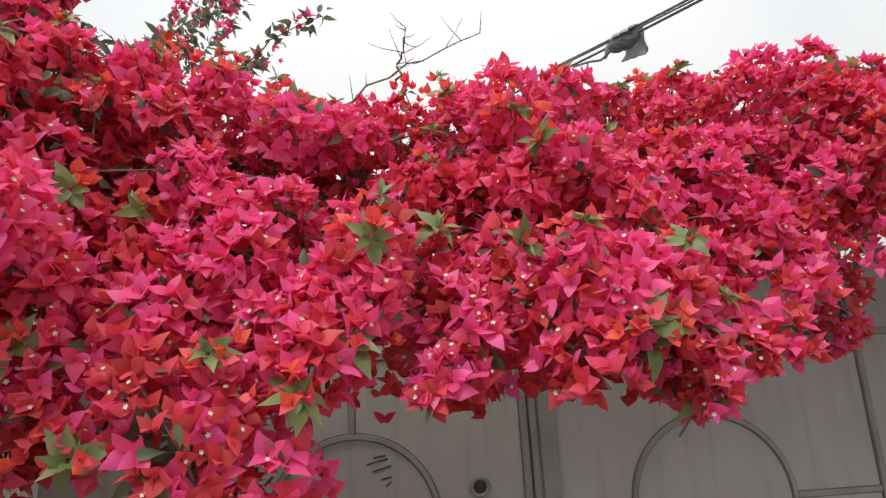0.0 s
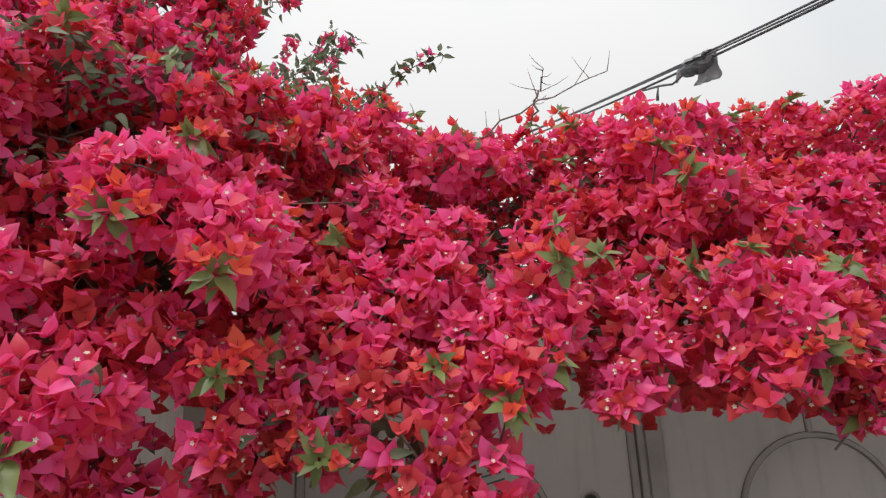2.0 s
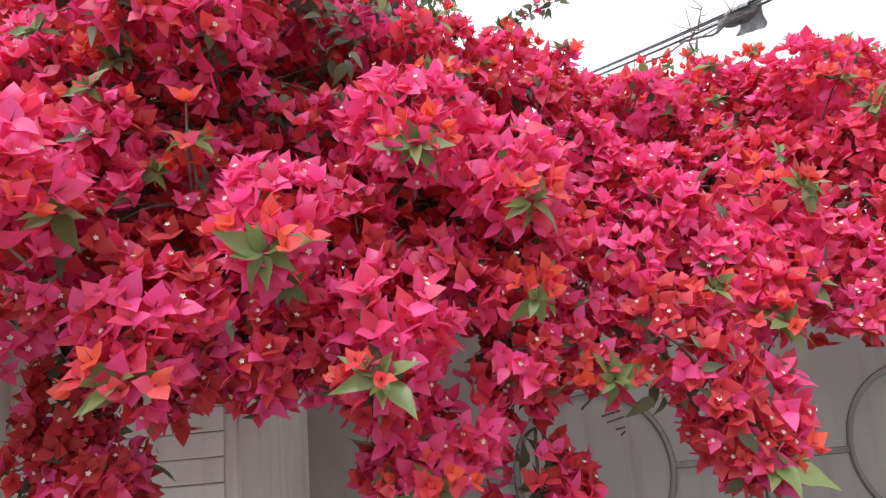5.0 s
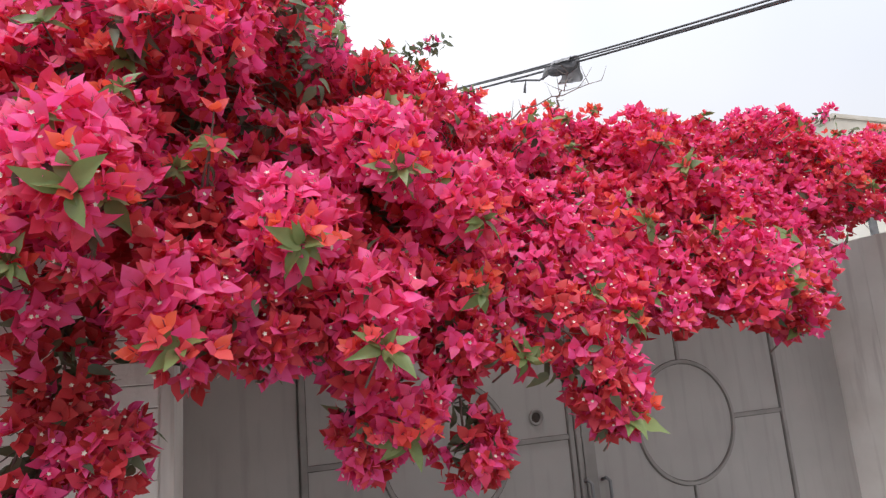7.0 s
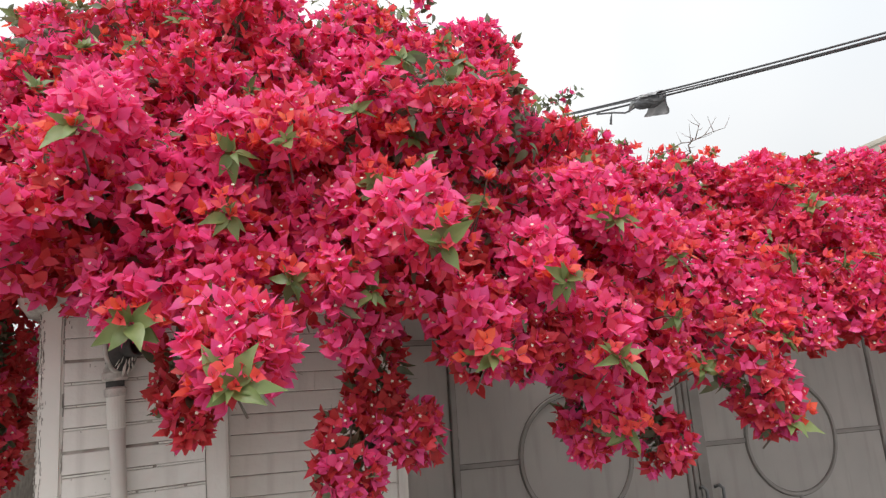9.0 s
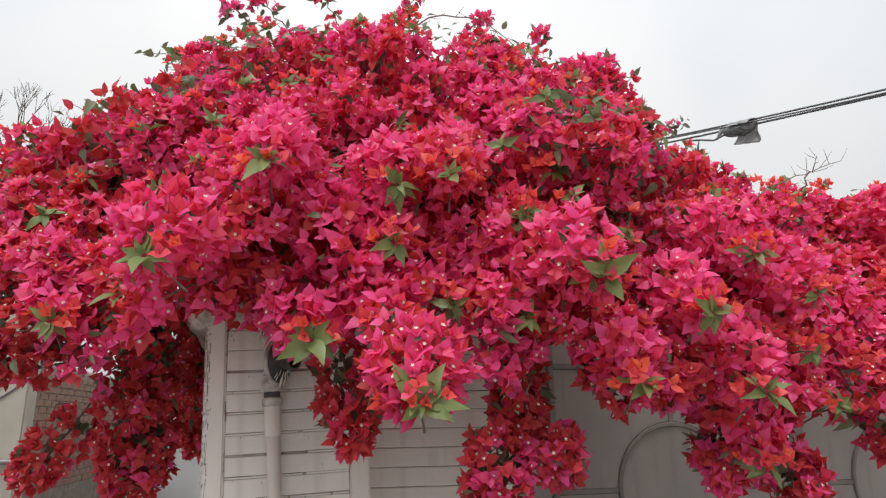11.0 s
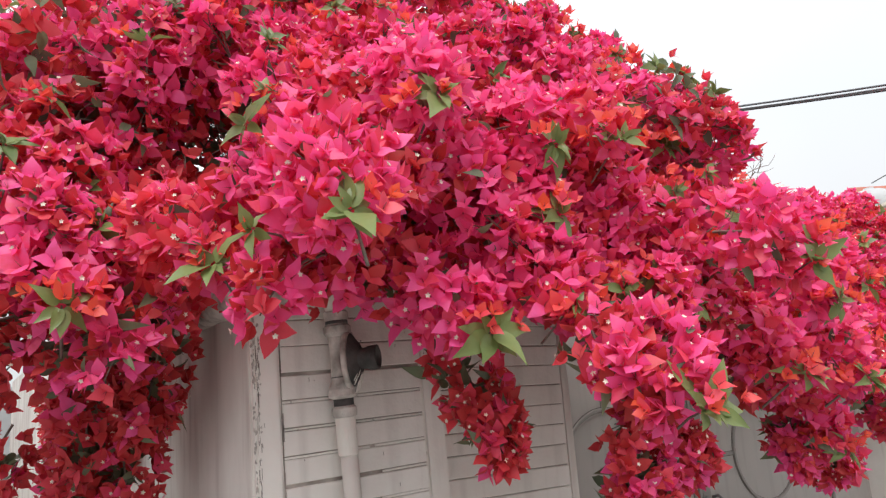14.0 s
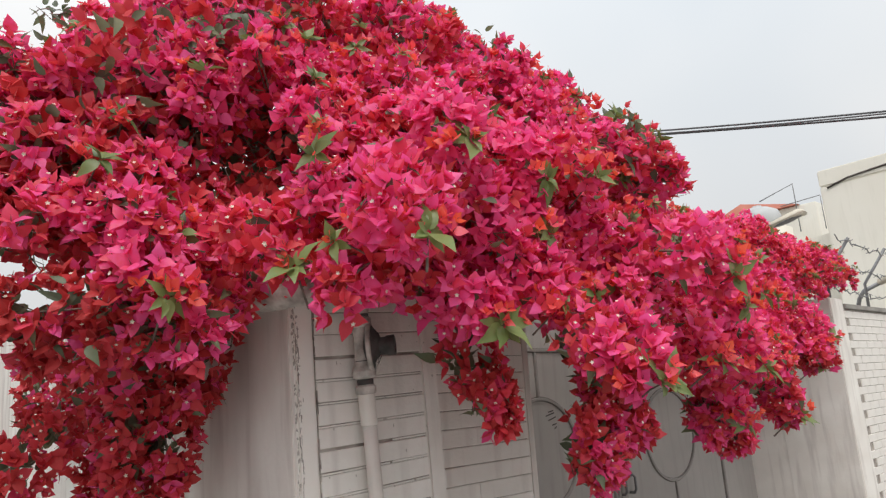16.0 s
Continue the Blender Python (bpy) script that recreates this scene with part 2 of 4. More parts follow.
def gate_leaf(x0, x1, label):
    g = thing("gate_leaf", label, "gate", "driveway gate leaves")
    part("sheet", box(x0, x1, 0.0, 0.018, GATE_LOW, GATE_TOP, 0.003), GATE, g)
    w, c = 0.034, (x0 + x1) / 2
    rib(x0, x0 + w, GATE_LOW, GATE_TOP, 0.016, g, "stile")
    rib(x1 - w, x1, GATE_LOW, GATE_TOP, 0.016, g, "stile")
    for z in (RAIL_Z, 0.38, GATE_TOP - w):
        rib(x0 + w, x1 - w, z, z + w * 0.8, 0.013, g, "rail")
    bm = bmesh.new()
    n = 64
    for k in range(n):
        a, b = 2 * math.pi * k / n, 2 * math.pi * (k + 1) / n
        prof = [(RING_R - 0.013, -0.001), (RING_R - 0.009, -0.014), (RING_R + 0.009, -0.014), (RING_R + 0.013, -0.001)]
        qa = [bm.verts.new((c + r * math.cos(a), y, RING_Z + r * math.sin(a))) for r, y in prof]
        qb = [bm.verts.new((c + r * math.cos(b), y, RING_Z + r * math.sin(b))) for r, y in prof]
        for i in range(3):
            bm.faces.new((qa[i], qa[i + 1], qb[i + 1], qb[i]))
    bmesh.ops.remove_doubles(bm, verts=bm.verts, dist=0.0002)
    bmesh.ops.recalc_face_normals(bm, faces=bm.faces)
    ring = part("ring", bm, RIB, g)
    bm = bmesh.new()
    bmesh.ops.create_circle(bm, segments=n, radius=RING_R - 0.017)
    inner_e = bm.edges[:]
    ext = bmesh.ops.extrude_edge_only(bm, edges=inner_e)["geom"]
    for v in [q for q in ext if isinstance(q, bmesh.types.BMVert)]:
        v.co *= (RING_R + 0.018) / (RING_R - 0.017)
    bmesh.ops.transform(bm, matrix=Matrix.Translation((c, -0.0018, RING_Z)) @ Euler((radians(90), 0, 0)).to_matrix().to_4x4(), verts=bm.verts)
    # the same grime and painted shadow round the ring
    part("grime_shade_line", bm, GRIME_SHADE, ring, "dark grime and painted shade along the weld")
    s = 0.013
    rib(c - s, c + s, RING_Z + RING_R + 0.011, RAIL_Z, 0.012, g, "connector")
    rib(c - s, c + s, 0.41, RING_Z - RING_R - 0.011, 0.012, g, "connector")
    rib(x0 + w, c - RING_R - 0.011, RING_Z - s, RING_Z + s, 0.012, g, "connector")
    rib(c + RING_R + 0.011, x1 - w, RING_Z - s, RING_Z + s, 0.012, g, "connector")
    for i in range(3):
        z = 0.5 + 0.75 * i
        part("weld_bead", tube([(x0 + w + 0.004, -0.002, z), (x0 + w + 0.006, -0.003, z + 0.05)], 0.004, 5), RIB, g)
    return g


leaf_a = gate_leaf(-1.41, 0.2445, "grey painted sheet-metal gate leaf with a welded ring")
leaf_b = gate_leaf(0.2555, 1.98, "grey painted sheet-metal gate leaf with ring and pull handles")
part("cover_strip", box(0.30, 0.385, -0.010, -0.0005, GATE_LOW + 0.05, GATE_TOP - 0.04, 0.003), RIB, leaf_b)

part("stop_bar", box(0.205, 0.295, 0.0185, 0.04, GATE_LOW, GATE_TOP, 0), RIB, leaf_a, "dark stop bar behind the closing edge")

# peephole with a turned collar
hole = Matrix.Translation((0, 0, 1.27)) @ Euler((radians(90), 0, 0)).to_matrix().to_4x4()
part("lock_collar", lathe([(0.030, 0.001), (0.047, 0.001), (0.050, 0.008), (0.044, 0.014), (0.034, 0.012), (0.030, 0.002)], hole), RIB, leaf_a, "round raised metal collar")
part("lock_core", lathe([(0.0005, 0.004), (0.012, 0.007), (0.014, 0.003), (0.030, 0.0025)], hole), RUST, leaf_a, "dark lock hole")
for hx in (0.285, 0.415):
    part("pull_handle", tube([(hx, -0.002, 0.86), (hx, -0.045, 0.875), (hx + 0.02, -0.055, 0.855), (hx + 0.02, -0.055, 0.76), (hx + 0.015, -0.04, 0.735), (hx + 0.015, -0.002, 0.735)], 0.011, 8), GREYM, leaf_b, "bent steel pull handle")
# pencilled notes, not legible
for i, (mx, mz, mw, tilt) in enumerate([(-0.46, 1.432, 0.06, 8), (-0.47, 1.41, 0.10, 12), (-0.45, 1.378, 0.09, 14), (-0.43, 1.335, 0.05, 10), (-0.42, 1.31, 0.03, 40)]):
    b = box(-mw / 2, mw / 2, -0.0035, -0.0015, -0.004, 0.004, 0)
    bmesh.ops.transform(b, matrix=Matrix.Translation((mx, 0, mz)) @ Euler((0, radians(-tilt), 0)).to_matrix().to_4x4(), verts=b.verts)
    part("pencil_mark", b, INK, leaf_a, "faint dark scribbled bar")

for x0, x1, lab in ((-1.985, -1.419, "fixed grey metal side panel with flaking paint"), (1.989, 2.615, "fixed grey metal side panel beside the gate leaf")):
    g = thing("gate_side_panel", lab, "gate panel", "fixed gate side panels")
    part("sheet", box(x0, x1, 0.004, 0.02, GATE_LOW, GATE_TOP, 0.003), GATE, g)
    rib(x0, x1, RAIL_Z, RAIL_Z + 0.028, 0.010, g, "rail")
    xs = x1 + 0.005 if x0 < 0 else x0 - 0.005
    part("seam", box(xs - 0.03, xs + 0.03, 0.0205, 0.04, GATE_LOW, GATE_TOP, 0), RIB, g, "dark gap at the hinge side")

# ---- walls and piers ----
def wall(name, label, *boxes, mat=WHITE, bevel=0.008):
    bm = bmesh.new()
    for b in boxes:
        box(*b, bevel, bm)
    return tagged(part(name, bm, mat), label, "wall", kind="structure")


# the pier and its pipe lean away from the gate
def lean(ob, degrees, x=-2.95, z=1.40):
    ob.matrix_world = Matrix.Translation((x, 0, z)) @ Matrix.Rotation(radians(-degrees), 4, "Y") @ Matrix.Translation((-x, 0, -z))


PIER_L, PIER_R, PIER_Y, WING_Y, JAMB_L, JAMB_R = -3.25, -2.655, -1.39, -1.23, -1.98, 2.61
pier = wall("wall_pier_west", "white limewashed brick corner pier with rough edges", (PIER_L, PIER_L + 0.075, PIER_Y, PIER_Y + 0.10, 0, 1.96), (PIER_R - 0.075, PIER_R, PIER_Y, PIER_Y + 0.09, 0, 2.3), (PIER_L + 0.003, PIER_R - 0.003, PIER_Y + 0.012, -0.9, 0, 2.3))
wing = wall("wall_wing_west", "white limewashed brick wing wall beside the gate", (PIER_R - 0.10, JAMB_L, WING_Y + 0.010, -0.95, 0, 2.3), (JAMB_L - 0.045, JAMB_L + 0.003, WING_Y, -0.9, 0, 2.298))
wall("wall_jamb_west", "white plastered return wall behind the wing wall", (JAMB_L - 0.25, JAMB_L, -0.94, 0.25, 0, 2.295))
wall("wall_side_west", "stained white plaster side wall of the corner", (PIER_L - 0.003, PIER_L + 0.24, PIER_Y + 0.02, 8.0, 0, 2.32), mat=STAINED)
side = bpy.data.objects["wall_side_west"]
FLARE = 5.0
# crusted cornice round the pier head
bm = bmesh.new()
path = [(PIER_L - 0.168, 0.3, 1.985), (PIER_L - 0.094, -0.6, 1.988), (PIER_L - 0.062, -1.0, 1.978), (PIER_L - 0.047, -1.2, 1.984), (PIER_L - 0.026, -1.36, 1.975), (PIER_L + 0.02, -1.422, 1.977), (PIER_L + 0.10, -1.415, 1.992), (PIER_L + 0.22, -1.405, 1.998), (PIER_L + 0.36, -1.40, 2.0), (PIER_R, -1.40, 2.0)]
tube(path, [0.046, 0.048, 0.044, 0.05, 0.047, 0.044, 0.032, 0.026, 0.024, 0.022], 12, bm)
for v in bm.verts:
    v.co += Vector((1, 1, 1)) * 0.012 * noise.noise(v.co * 14)
cornice = part("cornice", bm, CRUST)
tagged(cornice, "crumbling limewashed cornice round the pier head", "trim", kind="structure")
lean(cornice, 2.5)
# flaking plaster: a ragged dark crack with curled flakes beside the corner
bm = bmesh.new()
for i in range(150):
    z, s = 1.0 + random.random() ** 0.7 * 0.95, random.uniform(0.0012, 0.0045)
    g = bmesh.ops.create_icosphere(bm, subdivisions=1, radius=s, matrix=Matrix.Translation((PIER_L + random.choice((0.0, 0.0, 0.014)) + random.uniform(-0.003, 0.004), PIER_Y + random.uniform(-0.001, 0.004), z)))
    for v in g["verts"]:
        v.co.z += random.uniform(-0.006, 0.006)
part("plaster_crumb", bm, CRUST, pier, "flaking plaster along the corner")
bm = bmesh.new()
for i in range(44):
    z, h = 1.0 + random.random() ** 0.6 * 0.94, random.uniform(0.008, 0.04)
    x = PIER_L + random.uniform(0.006, 0.015)
    w = random.uniform(0.0008, 0.0024)
    box(x, x + w, PIER_Y - 0.0012, PIER_Y + 0.001, z, z + h, 0, bm)
for i in range(26):
    z, h = 1.05 + random.random() * 0.86, random.uniform(0.01, 0.05)
    x = PIER_L + 0.0745 + random.uniform(-0.0015, 0.002)
    box(x, x + random.uniform(0.001, 0.003), PIER_Y - 0.0012, PIER_Y + 0.001, z, z + h, 0, bm)
for i in range(34):
    x, z = random.uniform(PIER_L + 0.02, PIER_R - 0.02), random.uniform(1.0, 1.92)
    box(x, x + random.uniform(0.001, 0.003), PIER_Y - 0.0022, PIER_Y - 0.001, z, z + random.uniform(0.002, 0.012), 0, bm)
part("crack", bm, JOINT, pier, "dark broken crack and chips in the limewash")
lean(pier, 2.5)
lean(side, 2.5)
# the side wall runs back at a slight angle
side.matrix_world = side.matrix_world @ Matrix.Translation((PIER_L, PIER_Y, 0)) @ Matrix.Rotation(radians(FLARE), 4, "Z") @ Matrix.Translation((-PIER_L, -PIER_Y, 0))

wall_e = wall("wall_wing_east", "white limewashed brick wing wall beyond the gate", (JAMB_R + 0.05, 5.8, -0.985, -0.75, 0, 2.2))
jamb_e = wall("wall_jamb_east", "smooth pale plastered gate jamb", (JAMB_R - 0.024, JAMB_R + 0.3, -0.37, 0.3, 0, 2.3), (JAMB_R - 0.030, JAMB_R + 0.3, -1.0, -0.36, 0, 2.3))
wall("coping_east", "pale cement coping along the wall top", (JAMB_R + 0.31, 5.8, -1.02, -0.72, 2.2, 2.25), mat=CEMENT)

# ---- soil pipe on the pier ----
PX, PY = -3.0, PIER_Y - 0.040
pipe = thing("drain_pipe", "off-white painted drain pipe with blackened inspection tee", "pipe")
part("shaft", tube([(PX, PY, 0.0), (PX, PY, 0.9), (PX + 0.002, PY, 1.59)], 0.0245, 18), PVC, pipe)
part("sleeve", lathe([(0.0245, 1.525), (0.0275, 1.527), (0.0285, 1.53), (0.029, 1.635), (0.027, 1.638)], Matrix.Translation((PX, PY, 0)), 20), PVC, pipe)
part("socket", lathe([(0.026, 1.628), (0.034, 1.632), (0.0355, 1.638), (0.0355, 1.655), (0.030, 1.660), (0.026, 1.664), (0.026, 1.680), (0.038, 1.685), (0.041, 1.690), (0.041, 1.708), (0.037, 1.714), (0.027, 1.738)], Matrix.Translation((PX, PY, 0)), 20), CRUST, pipe, "crusted pipe socket")
part("upper_shaft", tube([(PX, PY, 1.92), (PX - 0.001, PY, 2.0), (PX - 0.002, PY, 2.12)], [0.030, 0.031, 0.031], 16), PVC, pipe)
part("upper_collar", lathe([(0.028, 1.855), (0.037, 1.862), (0.040, 1.868), (0.040, 1.886), (0.034, 1.890), (0.030, 1.900), (0.033, 1.905), (0.035, 1.910), (0.036, 1.925), (0.033, 1.93)], Matrix.Translation((PX, PY, 0)), 18), CRUST, pipe, "crusted upper collar")
part("tee_neck", lathe([(0.028, 1.72), (0.029, 1.75), (0.026, 1.79), (0.027, 1.83), (0.030, 1.86)], Matrix.Translation((PX, PY, 0)), 18), CRUST, pipe)
# thin dark rings set in the gaps between the collars
for z0, z1, r in ((1.660, 1.684, 0.0285), (1.889, 1.904, 0.0325), (1.739, 1.745, 0.0292)):
    part("recess_ring", lathe([(r - 0.004, z0), (r, z0 + 0.002), (r, z1 - 0.002), (r - 0.004, z1)], Matrix.Translation((PX, PY, 0)), 24), IRON, pipe, "dark ring in the gap between the collars")
for ob in bpy.data.objects:
    if ob.parent == pipe and ob.name.split(".")[0] in ("socket", "upper_collar", "sleeve"):
        for f in ob.data.polygons:
            f.use_smooth = False
# the oval inspection plate faces the gate side, its short branch sticks out of it
out_dir = Vector((0.72, -0.69, 0.0))
door = Matrix.Translation((PX + 0.020, PY - 0.016, 1.785)) @ out_dir.to_track_quat("Z", "Y").to_matrix().to_4x4()
door = door @ Matrix.Diagonal((0.72, 1.0, 1.0, 1.0))
part("tee_body", lathe([(0.030, -0.02), (0.070, -0.004), (0.078, 0.004), (0.078, 0.012), (0.066, 0.020), (0.048, 0.034), (0.034, 0.040)], door, 30), IRON, pipe, "blackened oval tee body")
part("tee_rim", lathe([(0.076, -0.004), (0.085, -0.002), (0.087, 0.005), (0.085, 0.011), (0.078, 0.014), (0.075, 0.010)], door, 30), CRUST, pipe, "paint-crusted oval rim")
spout = Matrix.Translation(door @ Vector((0.0, 0.0, 0.03))) @ Vector((0.74, -0.67, 0.0)).to_track_quat("Z", "Y").to_matrix().to_4x4()
part("spout", lathe([(0.030, -0.01), (0.031, 0.028), (0.034, 0.031), (0.035, 0.058), (0.030, 0.060), (0.026, 0.05), (0.024, 0.02), (0.0005, 0.018)], spout, 22), IRON, pipe, "short dark iron branch")
bm = bmesh.new()
for k in range(16):
    a, r = random.uniform(3.5, 5.9), random.uniform(0.036, 0.06)
    p = Vector((r * math.cos(a), r * math.sin(a), 0.0))
    up = 0.043 - 0.42 * (r - 0.03)
    q = p * random.uniform(1.15, 1.5) + Vector((random.uniform(-0.01, 0.01), -0.008, 0))
    uq = max(0.014, 0.043 - 0.42 * (q.length - 0.03))
    tube([door @ (p + Vector((0, 0, up))), door @ (p.lerp(q, 0.5) + Vector((0, 0, (up + uq) / 2))), door @ (q + Vector((0, 0, uq)))], [0.0008, random.uniform(0.0015, 0.004), 0.001], 5, bm)
part("paint_drip", bm, PVC, pipe, "pale paint drips")
for z in (0.5, 1.2):
    part("clip", lathe([(0.029, -0.012), (0.032, -0.01), (0.032, 0.01), (0.029, 0.012)], Matrix.Translation((PX, PY, z)), 18), GREYM, pipe)
lean(pipe, 4.4)


# ---- neighbouring walls and far things ----
wall("wall_neighbour", "bare weathered plaster wall of the neighbouring plot", (-13.0, -5.75, 3.7, 3.95, 0, 2.85), mat=PLASTER, bevel=0.02)
wall("wall_brick_backing", "old exposed brick boundary wall", (-5.97, -5.785, 3.96, 9.5, 0, 2.2), mat=MORTAR, bevel=0.01)
coping = part("coping_west", tube([(-5.87, 3.96, 2.22), (-5.87, 6, 2.22), (-5.87, 9.5, 2.21)], 0.055, 10), CEMENT)
tagged(coping, "rounded cement coping on the brick wall", "coping", kind="structure")
duct = part("wall_pipe", tube([(-12.0, 3.65, 1.20), (-8.2, 3.655, 1.205), (-5.8, 3.65, 1.215), (-5.28, 3.65, 1.215)], 0.030, 10), GREYM)
tagged(duct, "thin grey pipe run along the plaster wall", "pipe")
for i, (a, b, s) in enumerate([((-7.8, 3.68, 1.27), (-5.74, 3.69, 2.18), 0.18), ((-8.0, 3.68, 1.20), (-5.74, 3.69, 2.06), 0.28), ((-8.2, 3.68, 1.42), (-5.74, 3.69, 2.24), 0.22)]):
    tagged(part("wall_cable", tube(bow(a, b, s), 0.008, 6), RUBBER), "thin dark cable sagging over the plaster wall", "cable", "wall cables")
wall("wall_far", "pale grey far wall with a moulded rosette", (-5.75, -3.6, 8.1, 8.3, 0, 2.2), mat=TANKM)
bm = bmesh.new()
for k in range(12):
    a = 2 * math.pi * k / 12
    bmesh.ops.create_uvsphere(bm, u_segments=8, v_segments=6, radius=0.04, matrix=Matrix.Translation((-4.28 + 0.17 * math.cos(a), 8.09, 0.98 + 0.17 * math.sin(a))) @ Matrix.Diagonal((1, 0.4, 1, 1)))
tagged(part("wall_rosette", bm, CEMENT), "moulded grey rosette on the far wall", "ornament")


def house(name, label, x0, x1, y0, y1, h, mat, roof, floors, side, lip=0.08):
    g = thing(name, label, "building")
    part("wall", box(x0, x1, y0, y1, 0, h, 0.02), mat, g)
    part("parapet", box(x0 - lip, x1 + lip, y0 - lip, y1 + lip, h, h + 0.32, 0.02), roof, g)
    if lip > 0.05:
        part("ledge", box(x0 - 0.12, x1 + 0.12, y0 - 0.12, y1 + 0.12, h - 0.10, h - 0.02, 0.01), mat, g)
    for f in range(floors):
        z = 0.9 + f * 3.0
        if z + 1.3 > h - 0.3:
            break
        for k in range(2):
            u = (k + 0.7) / 2.4
            if side == "x":
                y = y0 + (y1 - y0) * u
                w = part("window", box(x0 - 0.03, x0 + 0.02, y - 0.5, y + 0.5, z, z + 1.2, 0.005), GREYM, g)
                part("sill", box(x0 - 0.1, x0 - 0.005, y - 0.6, y + 0.6, z - 0.08, z - 0.005, 0.005), mat, w)
            else:
                x = x0 + (x1 - x0) * u
                w = part("window", box(x - 0.5, x + 0.5, y0 - 0.03, y0 + 0.02, z, z + 1.2, 0.005), GREYM, g)
                part("sill", box(x - 0.6, x + 0.6, y0 - 0.1, y0 - 0.005, z - 0.08, z - 0.005, 0.005), mat, w)
    return g


near_house = house("house", "cream plastered house with a cracked roof parapet", 9.0, 15.5, -9.0, 0.98, 5.05, CREAM, CREAM, 1, "z", 0.004)
part("crack", tube([(8.99, 0.85, 5.0), (8.99, 0.5, 5.1), (8.99, 0.2, 5.13), (8.99, -0.3, 5.17), (8.99, -0.7, 5.13), (8.99, -1.3, 5.16)], 0.02, 5), RUST, near_house, "dark crack under the parapet")
house("house", "low cream annex behind the cream house", 10.0, 14.0, 1.1, 3.6, 4.0, CREAM, CREAM, 0, "z")
house("house", "tall beige house far behind the gate", 47.9, 60.0, 32.0, 52.0, 20.1, BEIGE, BEIGE, 2, "x")
red = thing("red_roof_house", "house with two red pitched roofs meeting in a valley", "building")
part("wall", box(18.9, 26.0, 4.4, 11.8, 0, 7.2, 0.02), CREAM, red)
for y0, y1, yr, zr in ((8.1, 12.1, 10.1, 8.6), (4.9, 8.09, 6.9, 7.75)):
    bm = bmesh.new()
    v = [bm.verts.new(p) for p in ((18.7, y0, 7.21), (26.3, y0, 7.21), (26.3, y1, 7.21), (18.7, y1, 7.21), (18.9, yr, zr), (26.2, yr, zr))]
    for f in ((0, 1, 5, 4), (2, 3, 4, 5), (0, 4, 3), (1, 2, 5), (3, 2, 1, 0)):
        bm.faces.new([v[i] for i in f])
    part("roof", bm, TERRA, red, "red tiled pitched roof")
tank = thing("water_tank", "pale grey rooftop water tank with a pipe frame", "tank")
TB = Vector((13.3, 4.0, 5.45))
part("body", lathe([(0.52, 0.0), (0.56, 0.1), (0.56, 0.28), (0.50, 0.45), (0.32, 0.55), (0.13, 0.58), (0.12, 0.64), (0.0005, 0.65)], Matrix.Translation(TB), 28), TANKM, tank)
part("stand", box(TB.x - 0.6, TB.x + 0.6, TB.y - 0.6, TB.y + 0.6, 0.0, TB.z - 0.002, 0.02), CREAM, tank)
part("vent_pipe", tube([TB + Vector((0.0, -1.0, -0.3)), TB + Vector((0, -1.0, 1.0)), TB + Vector((0, -0.1, 0.75))], 0.015, 8), GREYM, tank)
part("frame_pipe", tube([TB + Vector((0.3, -1.5, -0.3)), TB + Vector((0.3, -1.5, 0.6)), TB + Vector((0.3, -0.5, 0.55))], 0.013, 8), GREYM, tank)


def street_lamp(base, head, aim, label):
    g = thing("street_lamp", label, "street lamp", "street lamps")
    base, head, aim = Vector(base), Vector(head), Vector(aim).normalized()
    elbow = head - aim * 0.25
    part("pole", tube([(base.x, base.y, 0), (base.x, base.y, elbow.z - 0.5), (base.x, base.y, elbow.z - 0.3)], 0.04, 12), GREYM, g)
    part("arm", tube([(base.x, base.y, elbow.z - 0.34), elbow * 0.6 + Vector((base.x, base.y, elbow.z - 0.2)) * 0.4, elbow, head], 0.024, 10), GREYM, g)
    m = Matrix.Translation(head) @ aim.to_track_quat("Y", "Z").to_matrix().to_4x4()
    bm = bmesh.new()
    bmesh.ops.create_cube(bm, size=2, matrix=Matrix.Translation((0, 0.22, 0.01)) @ Matrix.Diagonal((0.095, 0.31, 0.05, 1)))
    for v in bm.verts:
        if v.co.y < 0.2:
            v.co.x *= 0.55
            v.co.z *= 0.75
        elif v.co.z > 0:
            v.co.y -= 0.06
        if v.co.z > 0:
            v.co.x *= 0.72
    bmesh.ops.bevel(bm, geom=bm.edges[:], offset=0.024, segments=3, affect="EDGES")
    bmesh.ops.transform(bm, matrix=m, verts=bm.verts)
    for f in bm.faces:
        f.smooth = True
    part("housing", bm, LAMPM, g)
    bm = bmesh.new()
    bmesh.ops.create_uvsphere(bm, u_segments=20, v_segments=8, radius=1, matrix=m @ Matrix.Translation((0, 0.27, -0.034)) @ Matrix.Diagonal((0.07, 0.20, 0.022, 1)))
    part("lens", bm, GREYM, g, "dull grey glass cover")
    return g


street_lamp((4.76, 1.0, 0), (4.76, 0.33, 3.58), (0.0, -0.97, 0.22), "cobra-head street lamp rising behind the flowers")
street_lamp((4.45, -0.6, 0), (4.5, -0.97, 2.60), (0.3, -0.8, 0.38), "second street lamp head beside the barbed wire")

